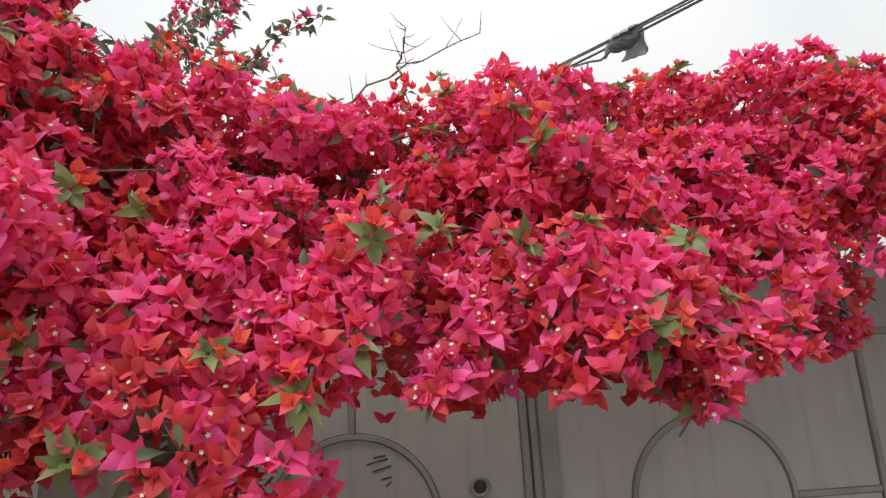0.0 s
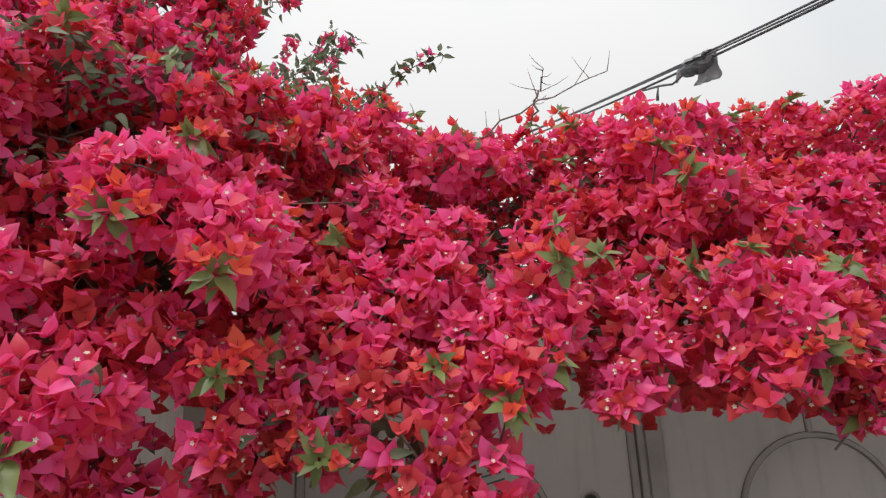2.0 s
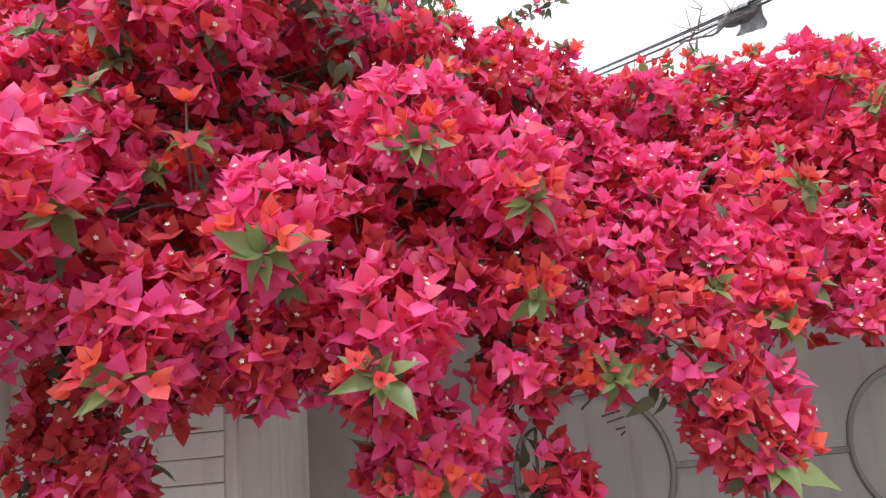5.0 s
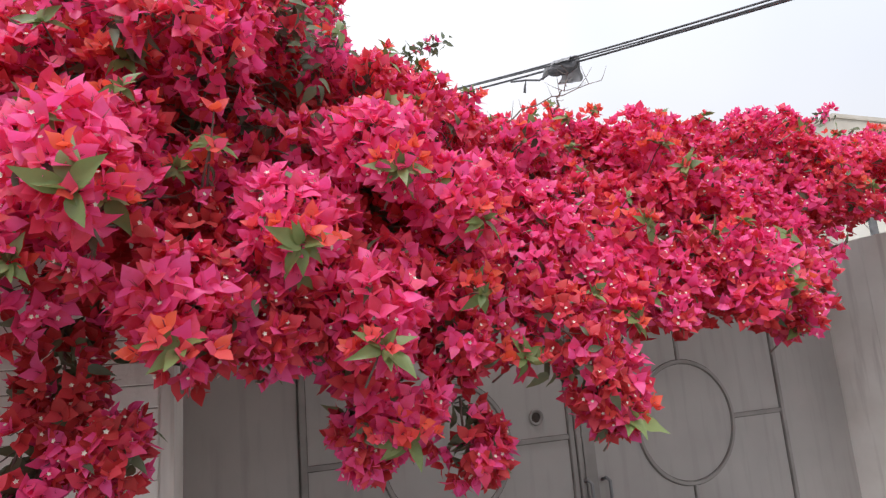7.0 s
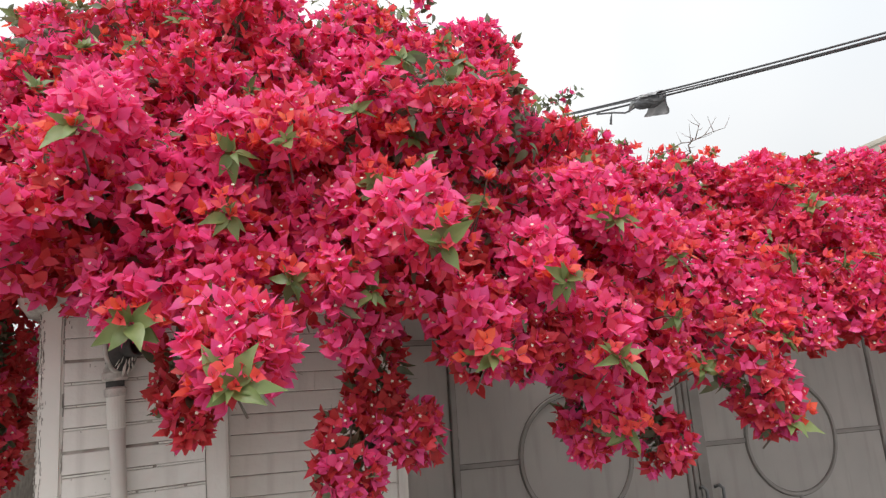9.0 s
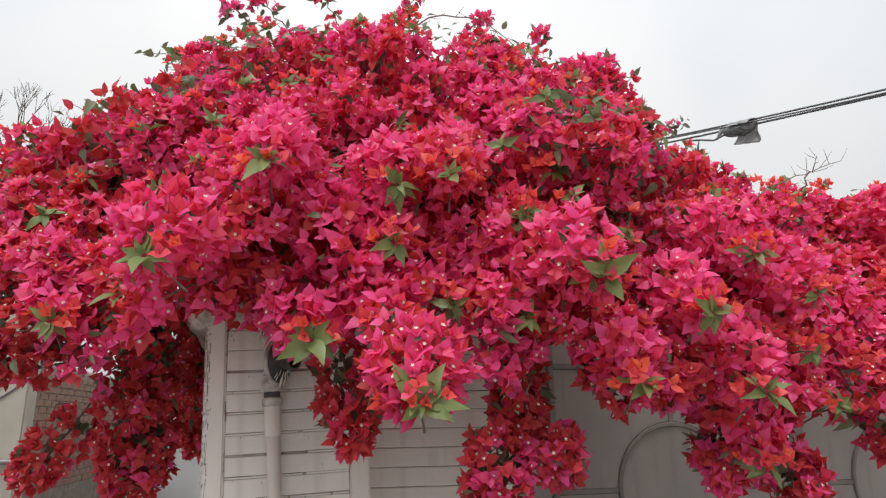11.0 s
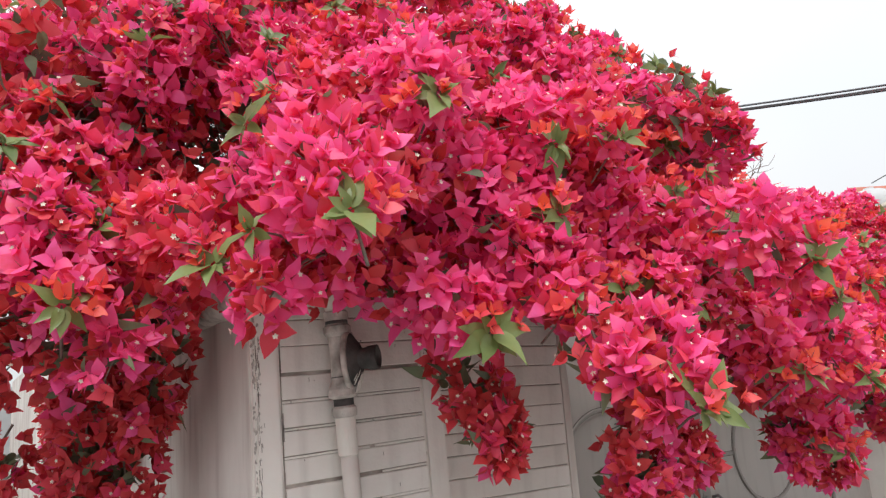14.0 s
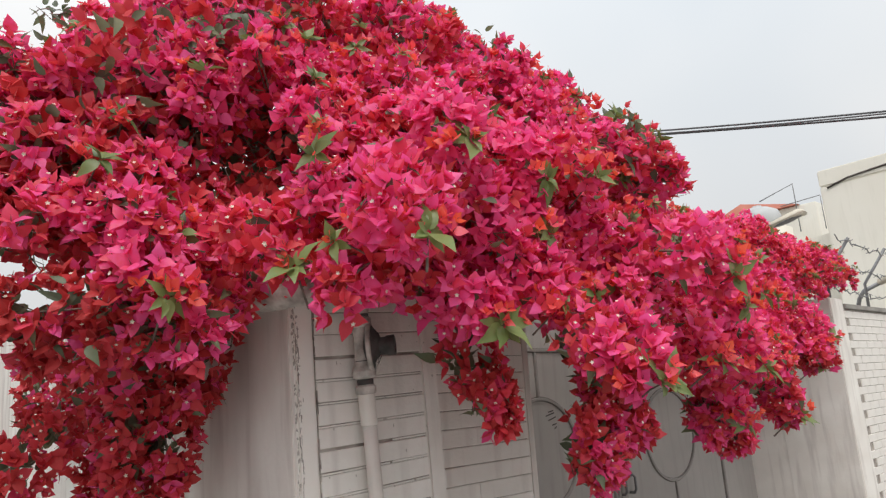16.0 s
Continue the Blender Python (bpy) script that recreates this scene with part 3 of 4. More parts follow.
wire = thing("barbed_wire", "rusty barbed wire strands on steel brackets", "barbed wire")
for bx in (3.0, 4.12, 5.6):
    part("bracket", tube([(bx, -0.86, 2.2), (bx, -0.87, 2.55), (bx + 0.05, -1.12, 2.92)], 0.016, 6), GREYM, wire)
for oy, z, s in ((-1.10, 2.90, 0.05), (-0.98, 2.72, 0.09), (-0.88, 2.52, 0.12)):
    bm = bmesh.new()
    pts = bow((2.7, oy, z), (5.75, oy, z), s, 30)
    pts = [p + Vector((0, random.uniform(-0.02, 0.02), random.uniform(-0.03, 0.03))) for p in pts]
    tube(pts, 0.006, 5, bm)
    for p in pts[1:-1]:
        d = Vector((random.uniform(-1, 1), random.uniform(-1, 1), random.uniform(-1, 1))).normalized() * 0.03
        tube([p - d, p + d], 0.004, 4, bm)
    part("strand", bm, GREYM, wire)

# ---- overhead cable ----
CB, CD = Vector((1.79, 1.93, 4.766)), Vector((0.364, -0.932, -0.19)).normalized()
spl = thing("overhead_line", "black overhead cables with a splice in grey plastic", "cable")
for ox, oz, r in ((0.0, 0.034, 0.011), (0.02, -0.022, 0.012), (-0.02, 0.004, 0.009)):
    part("cable", tube([CB + Vector((0.364 * k / 2 + ox, -0.932 * k / 2, -0.195 * k / 2 + 0.006 * k * k / 4 + oz + 0.012 * math.sin(k * ox * 20))) for k in range(-24, 21)], r, 8), RUBBER, spl)
m = Matrix.Translation(CB + Vector((0, 0, -0.05))) @ CD.to_track_quat("X", "Z").to_matrix().to_4x4()
bm = bmesh.new()
bmesh.ops.create_uvsphere(bm, u_segments=18, v_segments=10, radius=1, matrix=m @ Matrix.Diagonal((0.20, 0.075, 0.075, 1)))
for v in bm.verts:
    v.co += Vector((random.uniform(-1, 1), random.uniform(-1, 1), random.uniform(-1, 1))) * 0.012
part("splice", bm, RUBBER, spl)
bm = bmesh.new()
cols = []
for i in range(9):
    u = -0.10 + i * 0.036
    row = []
    for k in range(12):
        a = -1.2 + k * 0.33
        drop = max(0.0, k - 6) * 0.035
        wob = 0.012 * math.sin(2.1 * i + k)
        row.append(bm.verts.new(m @ Vector((u + 0.02 * (k - 6) / 6 + wob, 0.095 * math.sin(a) * (1 if k < 8 else 0.9) + wob, 0.095 * math.cos(a) if k < 7 else 0.02 - drop - 0.02 * i / 8))))
    cols.append(row)
for a, b in zip(cols, cols[1:]):
    for k in range(11):
        bm.faces.new((a[k], a[k + 1], b[k + 1], b[k])).smooth = True
bmesh.ops.solidify(bm, geom=bm.faces, thickness=0.004)
part("plastic_wrap", bm, FILM, spl, "torn grey plastic sheet")
part("flap", tube([m @ Vector((-0.16, 0, 0.06)), m @ Vector((-0.24, 0.02, 0.03)), m @ Vector((-0.30, 0.03, -0.06))], [0.02, 0.035, 0.012], 5), TANKM, spl, "pale torn tape end")
part("loose_wire", tube([m @ Vector((-0.15, 0, -0.02)), m @ Vector((-0.32, 0, -0.07)), m @ Vector((-0.5, 0, -0.03)), m @ Vector((-0.75, 0, 0.0))], 0.011, 6), RUBBER, spl)
part("hanging_knot", tube([m @ Vector((-0.52, 0, -0.03)), m @ Vector((-0.53, 0, -0.10)), m @ Vector((-0.53, 0, -0.17))], [0.006, 0.012, 0.016], 6), RUBBER, spl)

# ---- bougainvillea: pieces ----
rng = np.random.default_rng(7)


OVATE = ((0.0, 0.30), (0.11, 0.78), (0.31, 1.0), (0.56, 0.88), (0.80, 0.48))


def blade(length, width, fold, curl, point=0.04, wave=0.0, rows=OVATE):
    """One bract or leaf along +y, dished along the rib, its rim waved, its tip drawn out."""
    v, f = [], []
    a, b = rng.uniform(0, 6.283, 2)
    for s, w in rows:
        z = curl * length * s * s
        h = w * width / 2
        rim = z + fold * h * (0.4 + s)
        v += [(-h, s * length, rim + wave * length * math.sin(5.5 * s + a)), (0, s * length, z), (h, s * length, rim + wave * length * math.sin(5.5 * s + b))]
    n = len(rows)
    v.append((wave * length * 0.6, length * (1 + point), curl * length * 1.12))
    for i in range(n - 1):
        a, b = 3 * i, 3 * i + 3
        for k in (0, 1):
            f += [(a + k, a + k + 1, b + k + 1), (a + k, b + k + 1, b + k)]
    t = 3 * n
    f += [(t - 3, t - 2, t), (t - 2, t - 1, t)]
    return np.array(v), np.array(f)


def turned(v, rx=0, ry=0, rz=0):
    return v @ np.array(Euler((radians(rx), radians(ry), radians(rz))).to_matrix()).T


def join_shapes(shapes):
    vs, fs, ms, n = [], [], [], 0
    for v, f, m in shapes:
        vs.append(v), fs.append(f + n), ms.append(np.full(len(f), m))
        n += len(v)
    return np.vstack(vs), np.vstack(fs), np.concatenate(ms)


def flower(star, slot=0, rows=OVATE, tubes=2):
    """Three papery bracts cupped round the axis z, with thin tubes and here and there a tiny cream flower."""
    shapes = []
    a0, cup = rng.uniform(0, 120), rng.uniform(44, 74)
    for k in range(3):
        L = rng.uniform(0.035, 0.047) * (0.85 if slot == 1 else 1)
        v, f = blade(L, L * rng.uniform(0.74, 0.90), rng.uniform(-0.35, 0.15), rng.uniform(-0.6, -0.05), 0.08, rng.uniform(0.02, 0.07), rows)
        v = turned(v, cup + rng.uniform(-14, 14), rng.uniform(-14, 14), 0)
        shapes.append((turned(v, 0, 0, a0 + 120 * k + rng.uniform(-14, 14)), f, slot))
    for k in range(tubes):
        h, r = rng.uniform(0.018, 0.028), 0.0015
        ox, oy = rng.uniform(-0.006, 0.006, 2)
        t = np.array([(r, 0, 0), (-r, r, 0), (-r, -r, 0), (ox, oy, h)])
        shapes.append((t, np.array([(0, 1, 3), (1, 2, 3), (2, 0, 3)]), 3))
    if star:
        h = 0.028
        ang = np.arange(10) * math.pi / 5
        rad = np.where(np.arange(10) % 2 == 0, 0.0066, 0.0036)
        t = np.vstack([np.c_[rad * np.cos(ang), rad * np.sin(ang), np.full(10, h)], [(0, 0, h - 0.004)]])
        shapes.append((t, np.array([(i, (i + 1) % 10, 10) for i in range(10)]), 2))
    return join_shapes(shapes)


FLOWERS = [flower(i % 4 == 0) for i in range(24)]
# slot 7: inner and lower flowers in the crimson that stands for shade
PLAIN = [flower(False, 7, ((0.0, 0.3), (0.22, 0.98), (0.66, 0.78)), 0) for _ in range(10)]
SHADE_FLOWERS = [flower(i % 3 == 0, 7) for i in range(12)]
YOUNGS = [flower(False, 1) for _ in range(8)]


def leaf_shape(mat):
    L = rng.uniform(0.046, 0.074)
    v, f = blade(L, L * rng.uniform(0.42, 0.56), rng.uniform(0.2, 0.6), rng.uniform(-0.6, 0.05), 0.12, 0.04)
    v[:, 1] += 0.008
    return v, f, np.full(len(f), mat)


LEAVES = [leaf_shape(4) for _ in range(8)]
FRESHES = [leaf_shape(5) for _ in range(8)]
FRESHES = [(v * np.array((1.15, 1.06, 1.06)), f, m) for v, f, m in FRESHES]
SLOTS = (BRACT, YOUNG, STAR, TUBE, LEAF, FRESH, TWIG, SHADE_BRACT)


def frames_from(axis, spin):
    """Rotation matrices that turn z to each axis, spun about it."""
    z = axis / np.linalg.norm(axis, axis=1, keepdims=True)
    ref = np.where(np.abs(z[:, 2:3]) < 0.9, [[0, 0, 1.0]], [[1.0, 0, 0]])
    x = np.cross(ref, z)
    x /= np.linalg.norm(x, axis=1, keepdims=True)
    y = np.cross(z, x)
    c, s = np.cos(spin)[:, None], np.sin(spin)[:, None]
    return np.stack([x * c + y * s, -x * s + y * c, z], axis=2)


def scatter(shapes, places, axes, sizes, into):
    """Lays shapes at places, z along axes, into a list of (verts, faces, slots)."""
    if len(places) == 0:
        return
    rot = frames_from(np.asarray(axes, float), rng.uniform(0, 6.283, len(places)))
    pick = rng.integers(0, len(shapes), len(places))
    for i, (p, r, s) in enumerate(zip(places, rot, sizes)):
        v, f, m = shapes[pick[i]]
        into.append(((v * s) @ r.T + p, f, m))


def twig_shape(points, r0, r1, sides=4):
    pts = np.array(points, float)
    n = len(pts)
    d = np.gradient(pts, axis=0)
    rot = frames_from(d, np.zeros(n))
    ang = np.arange(sides) * 2 * math.pi / sides
    rad = np.linspace(r0, r1, n)
    v = np.concatenate([pts[i] + rad[i] * (np.cos(ang)[:, None] * rot[i][:, 0] + np.sin(ang)[:, None] * rot[i][:, 1]) for i in range(n)])
    f = []
    for i in range(n - 1):
        for k in range(sides):
            a, b = i * sides + k, i * sides + (k + 1) % sides
            f += [(a, b, b + sides), (a, b + sides, a + sides)]
    return v, np.array(f), np.full(len(f), 6)


def mesh_of(name, pieces, origin=(0, 0, 0)):
    v, f, m = join_shapes_many(pieces)
    me = bpy.data.meshes.new(name)
    v = v - np.array(origin)
    me.vertices.add(len(v)), me.loops.add(3 * len(f)), me.polygons.add(len(f))
    me.vertices.foreach_set("co", v.astype(np.float32).ravel())
    me.loops.foreach_set("vertex_index", f.astype(np.int32).ravel())
    me.polygons.foreach_set("loop_start", np.arange(0, 3 * len(f), 3, dtype=np.int32))
    me.polygons.foreach_set("loop_total", np.full(len(f), 3, dtype=np.int32))
    for s in SLOTS:
        me.materials.append(s)
    me.polygons.foreach_set("material_index", m.astype(np.int32))
    me.polygons.foreach_set("use_smooth", np.ones(len(f), dtype=bool))
    me.update(calc_edges=True)
    return me


def join_shapes_many(pieces):
    n, vs, fs, ms = 0, [], [], []
    for v, f, m in pieces:
        vs.append(v), fs.append(f + n), ms.append(m)
        n += len(v)
    return np.vstack(vs), np.vstack(fs), np.concatenate(ms)


# ---- bougainvillea: form ----
# the crown hangs as an arch: at each x its crest, shoulder, face and hem (y, z)
CREST = [(-4.9, -0.5, 2.40, -0.8, 2.34), (-4.3, -0.5, 2.70, -0.85, 2.54), (-3.85, -0.45, 3.22, -1.08, 2.88), (-3.4, -0.45, 3.62, -1.15, 2.95), (-2.9, -0.6, 3.68, -1.4, 2.98),
         (-2.4, -0.8, 3.62, -1.5, 2.98), (-1.9, -1.08, 3.42, -1.56, 2.88), (-1.5, -1.16, 3.12, -1.5, 2.72), (-1.2, -0.96, 2.9, -1.4, 2.62), (-0.9, -0.9, 2.84, -1.3, 2.56), (-0.4, -0.75, 2.8, -1.05, 2.56),
         (0.2, -0.65, 2.94, -1.0, 2.68), (0.8, -0.5, 2.92, -0.9, 2.68), (1.5, -0.4, 2.99, -0.7, 2.8), (2.2, -0.35, 3.05, -0.7, 2.86), (3.0, -0.45, 2.98, -0.8, 2.8)]
HEM = [(-4.9, -0.9, 2.28, -0.95, 2.17), (-4.3, -1.0, 2.36, -1.05, 2.19), (-3.85, -1.15, 2.42, -1.35, 2.10), (-3.55, -1.25, 2.32, -1.46, 1.88), (-3.3, -1.7, 2.35, -2.02, 1.97), (-2.9, -1.85, 2.35, -1.92, 1.9),
       (-2.4, -1.9, 2.3, -2.0, 1.85), (-1.9, -1.85, 2.32, -2.02, 1.8), (-1.4, -1.78, 2.2, -1.9, 1.74), (-0.9, -1.6, 2.1, -1.72, 1.7), (-0.4, -1.35, 2.14, -1.6, 1.73),
       (0.2, -1.35, 2.16, -1.66, 1.76), (0.5, -1.3, 2.18, -1.56, 1.78), (0.75, -1.2, 2.24, -1.36, 1.98), (1.1, -1.1, 2.34, -1.2, 2.14), (1.5, -1.0, 2.42, -1.1, 2.24), (2.2, -0.95, 2.62, -1.05, 2.45), (3.0, -0.95, 2.68, -1.0, 2.55)]
CA, HA = np.array(CREST), np.array(HEM)


def crown(x, s):
    """A place on the crown at x, s from crest 0 to hem 1."""
    k = [np.array([np.interp(x, CA[:, 0], CA[:, 1]), np.interp(x, CA[:, 0], CA[:, 2])]),
         np.array([np.interp(x, CA[:, 0], CA[:, 3]), np.interp(x, CA[:, 0], CA[:, 4])]),
         np.array([np.interp(x, HA[:, 0], HA[:, 1]), np.interp(x, HA[:, 0], HA[:, 2])]),
         np.array([np.interp(x, HA[:, 0], HA[:, 3]), np.interp(x, HA[:, 0], HA[:, 4])])]
    u = s * 3
    i = min(int(u), 2)
    u -= i
    p0, p1, p2, p3 = k[max(i - 1, 0)], k[i], k[i + 1], k[min(i + 2, 3)]
    p = 0.5 * (2 * p1 + (p2 - p0) * u + (2 * p0 - 5 * p1 + 4 * p2 - p3) * u * u + (3 * p1 - p0 - 3 * p2 + p3) * u ** 3)
    return np.array([x, p[0], p[1]])


def crown_normal(x, s):
    a = crown(x + 0.08, s) - crown(x - 0.08, s)
    b = crown(x, min(s + 0.05, 1)) - crown(x, max(s - 0.05, 0))
    n = np.cross(a, b)
    n /= np.linalg.norm(n)
    return n if n[1] < 0.2 else -n


def bumps(p, scale, seed):
    return noise.noise(Vector(p) * scale + Vector((seed, 0, 0)))


bush = thing("bougainvillea", "bougainvillea in full magenta bloom spilling over the gate", "climber", at=(-2.9, -0.6, 0))
BO = np.array((-2.9, -0.6, 0.0))


def wand(path, radius, count, out, big=1.0, leafy=0.10, single=False, tight=0.75, shade_share=0.0):
    """A flowering shoot: bracts crowded round a bending stem, leaves among them. Returns its object."""
    path = np.array(path, float)
    out = np.asarray(out, float) / np.linalg.norm(out)
    u = np.linspace(0, len(path) - 1, 9)
    k = np.arange(len(path))
    line = np.stack([np.interp(u, k, path[:, i]) for i in range(3)], axis=1)
    line[1:-1] = (line[:-2] + 2 * line[1:-1] + line[2:]) / 4
    run = np.gradient(line, axis=0)
    run /= np.linalg.norm(run, axis=1, keepdims=True)
    t = rng.uniform(0.04, 1.0, count * 2) ** 0.85
    at = np.stack([np.interp(t * 8, np.arange(9), line[:, i]) for i in range(3)], axis=1)
    way = np.stack([np.interp(t * 8, np.arange(9), run[:, i]) for i in range(3)], axis=1)
    d = rng.normal(size=(count * 2, 3))
    d -= way * (d * way).sum(1, keepdims=True) * np.where(t > 0.8, 0.1, 0.75)[:, None]
    d /= np.linalg.norm(d, axis=1, keepdims=True)
    keep = ((d @ out) > -0.45)
    d, at, way, t = d[keep][:count], at[keep][:count], way[keep][:count], t[keep][:count]
    girth = radius * np.sqrt(np.clip(1.06 - t ** 2.6 * 0.9, 0.1, 1)) * (0.72 + 0.35 * np.sin(2.2 * t + 0.5))
    places = at + d * (girth * rng.uniform(tight, 1.08, len(d)))[:, None]
    axes = d + way * 0.35 + out * 0.15 + rng.normal(size=d.shape) * 0.3 + np.array((0, 0, 0.5))
    sizes = rng.uniform(0.78, 1.15, len(d)) * big
    centre = line[5]
    pieces = []
    if not single:
        # this share of the flowers takes the shade-toned crimson
        old = rng.random(len(d)) < shade_share
        scatter(FLOWERS, places[~old], axes[~old], sizes[~old], pieces)
        scatter(SHADE_FLOWERS, places[old], axes[old], sizes[old], pieces)
    n = max(2, int(count * leafy))
    pick = rng.integers(0, len(d), n)
    scatter(LEAVES, at[pick] + d[pick] * (girth[pick] * rng.uniform(0.6, 1.2, n))[:, None], d[pick] + rng.normal(size=(n, 3)) * 0.5, rng.uniform(0.6, 1.0, n), pieces)
    pieces.append(twig_shape(line, 0.0045, 0.0018))
    for i in rng.integers(0, len(d), 5):
        pieces.append(twig_shape([at[i] - way[i] * 0.03, (at[i] + places[i]) / 2, places[i]], 0.0022, 0.0012, 3))
    ob = new("flowering_shoot", mesh_of("flowering_shoot", pieces, centre))
    ob.parent = bush
    ob.location = centre - BO
    tagged(ob, "dense shoot of magenta bracts", kind="stuff")
    if single:
        for p, r, z in zip(places, frames_from(axes, rng.uniform(0, 6.283, len(d))), sizes):
            fl = new("flower", FLOWER_MESH[int(rng.integers(0, len(FLOWER_MESH)))])
            fl.parent = ob
            fl.matrix_basis = Matrix.Translation(p - centre) @ Matrix(r.tolist()).to_4x4() @ Matrix.Diagonal((z, z, z, 1))
    return ob


def sprig(centre, axis, size=1.0, apart=False, young=(10, 17)):
    """A shoot tip: fresh leaves in a whorl, coral young bracts round them."""
    axis = np.asarray(axis, float) / np.linalg.norm(axis)
    centre = np.asarray(centre, float)
    pieces, leaves = [], []
    n = int(rng.integers(8, 12))
    rot = frames_from(axis[None], np.array([rng.uniform(0, 6.28)]))[0]
    for k in range(n):
        a = 2 * math.pi * k / n + rng.uniform(-0.3, 0.3)
        lift = rng.uniform(-25, 50) if k < n - 2 else 65
        grow = size * (rng.uniform(0.65, 1.35) if k < n - 2 else 0.7)
        leaves.append((int(rng.integers(0, 8)), rot @ np.array((Euler((0, 0, a)).to_matrix() @ Euler((radians(lift), radians(rng.uniform(-25, 25)), 0)).to_matrix())), grow))
    n = int(rng.integers(*young))
    d = rng.normal(size=(n, 3)) * 0.6 + axis * 0.3
    d /= np.linalg.norm(d, axis=1, keepdims=True)
    d[:, 2] = np.abs(d[:, 2]) * 0.8 + 0.1
    scatter(YOUNGS, centre + d * rng.uniform(0.05, 0.11, (n, 1)) * size - axis * 0.05, d + axis * 0.5, rng.uniform(0.75, 1.15, n), pieces)
    pieces.append(twig_shape([centre - axis * 0.16 - np.array((0, 0, 0.02)), centre - axis * 0.06, centre], 0.004, 0.002))
    if not apart:
        pieces += [((FRESHES[k][0] * g) @ r.T + centre, FRESHES[k][1], FRESHES[k][2]) for k, r, g in leaves]
    ob = new("leaf_sprig", mesh_of("leaf_sprig", pieces, centre))
    ob.parent = bush
    ob.location = centre - BO
    tagged(ob, "fresh green leaves with coral young bracts", kind="stuff")
    if apart:
        for k, r, g in leaves:
            lf = new("leaf", LEAF_MESH[k])
            lf.parent = ob
            lf.matrix_basis = Matrix(r.tolist()).to_4x4() @ Matrix.Diagonal((g, g, g, 1))
    return ob


LEAF_MESH = [mesh_of("leaf", [f]) for f in FRESHES]
FLOWER_MESH = [mesh_of("flower", [f]) for f in FLOWERS[:8]]

# shoot tips with fresh leaves
TIPS_A = [(-1.49, -2.06, 1.645), (-1.68, -2.11, 1.88), (-1.16, -1.96, 1.985), (-1.12, -1.75, 1.825), (-1.39, -1.97, 2.12), (-0.55, -1.77, 1.70), (-0.45, -1.70, 1.805), (-0.57, -1.63, 1.83),
          (0.03, -1.35, 2.50), (-2.63, -2.29, 1.607), (-2.89, -1.95, 1.80), (-2.68, -2.01, 1.855), (-2.11, -2.28, 1.945), (-2.33, -1.96, 1.955), (-2.65, -1.95, 2.105), (-1.93, -2.11, 1.665)]
TIPS_B = [(-3.32, -2.15, 1.985), (-3.46, -1.74, 1.966), (-3.04, -2.02, 2.325), (-2.64, -1.96, 2.295), (-3.14, -1.70, 2.35), (0.22, -1.69, 1.764), (0.19, -1.74, 1.805), (0.38, -1.58, 1.645),
          (-0.98, -1.78, 1.60), (-2.07, -1.86, 2.42), (-0.66, -1.82, 1.40), (-1.40, -1.90, 1.42), (-3.62, -1.42, 1.90), (-2.49, -2.05, 2.30), (-3.73, -1.56, 1.90)]

# heavy heads at the shoot tips
KNOBS = [np.array(p) for p in TIPS_A + TIPS_B]
for k, p in enumerate(KNOBS):
    away = np.array((rng.uniform(-0.06, 0.06), 0.20, 0.13))
    wand([p + away, p + away * 0.45 + np.array((0, 0, 0.05)), p + np.array((0, 0.03, 0.0))], rng.uniform(0.10, 0.13), int(rng.integers(88, 112)), (0, -1, 0.4), 1.06, 0.08, k in (9, 16, 11))

# hollows where the twigs lie bare
HOLLOWS = [(-0.43, -1.30, 2.24, 0.17), (0.11, -1.43, 2.04, 0.12), (-0.52, -1.53, 1.91, 0.10), (0.49, -1.19, 2.32, 0.12), (-0.78, -1.38, 2.39, 0.12), (-1.95, -1.85, 2.32, 0.09), (-1.36, -1.82, 2.03, 0.10),
           (-1.67, -1.71, 2.48, 0.10)]


def hollow(p, extra=0.0):
    return any((p[0] - h[0]) ** 2 + (p[1] - h[1]) ** 2 + (p[2] - h[2]) ** 2 < (h[3] + extra) ** 2 for h in HOLLOWS)


def lumpy(p, n):
    return p + n * (0.20 * bumps(p, 1.7, 3.0) + 0.14 * bumps(p, 3.4, 9.0))


# flowering shoots over the crown, arching out of it and hanging with their weight
spots = []
for _ in range(12000):
    x, s = rng.uniform(-4.9, 3.1), rng.uniform(0.0, 1.0)
    n = crown_normal(x, s)
    c = crown(x, s)
    p = lumpy(c, n)
    gap = 0.16
    if (p - c) @ n < -0.075 and rng.random() < 0.85:
        continue
    if bumps(p, 2.9, 21.0) > 0.36 or hollow(p, 0.03):
        continue
    if any(abs(p[0] - q[0]) < 0.11 and abs(p[1] - q[1] - 0.09) < 0.13 and abs(p[2] - q[2] - 0.05) < 0.11 for q in KNOBS):
        continue
    if all((p[0] - q[0]) ** 2 + (p[1] - q[1]) ** 2 + (p[2] - q[2]) ** 2 > gap * gap for q, _, _ in spots):
        spots.append((p, n, s))
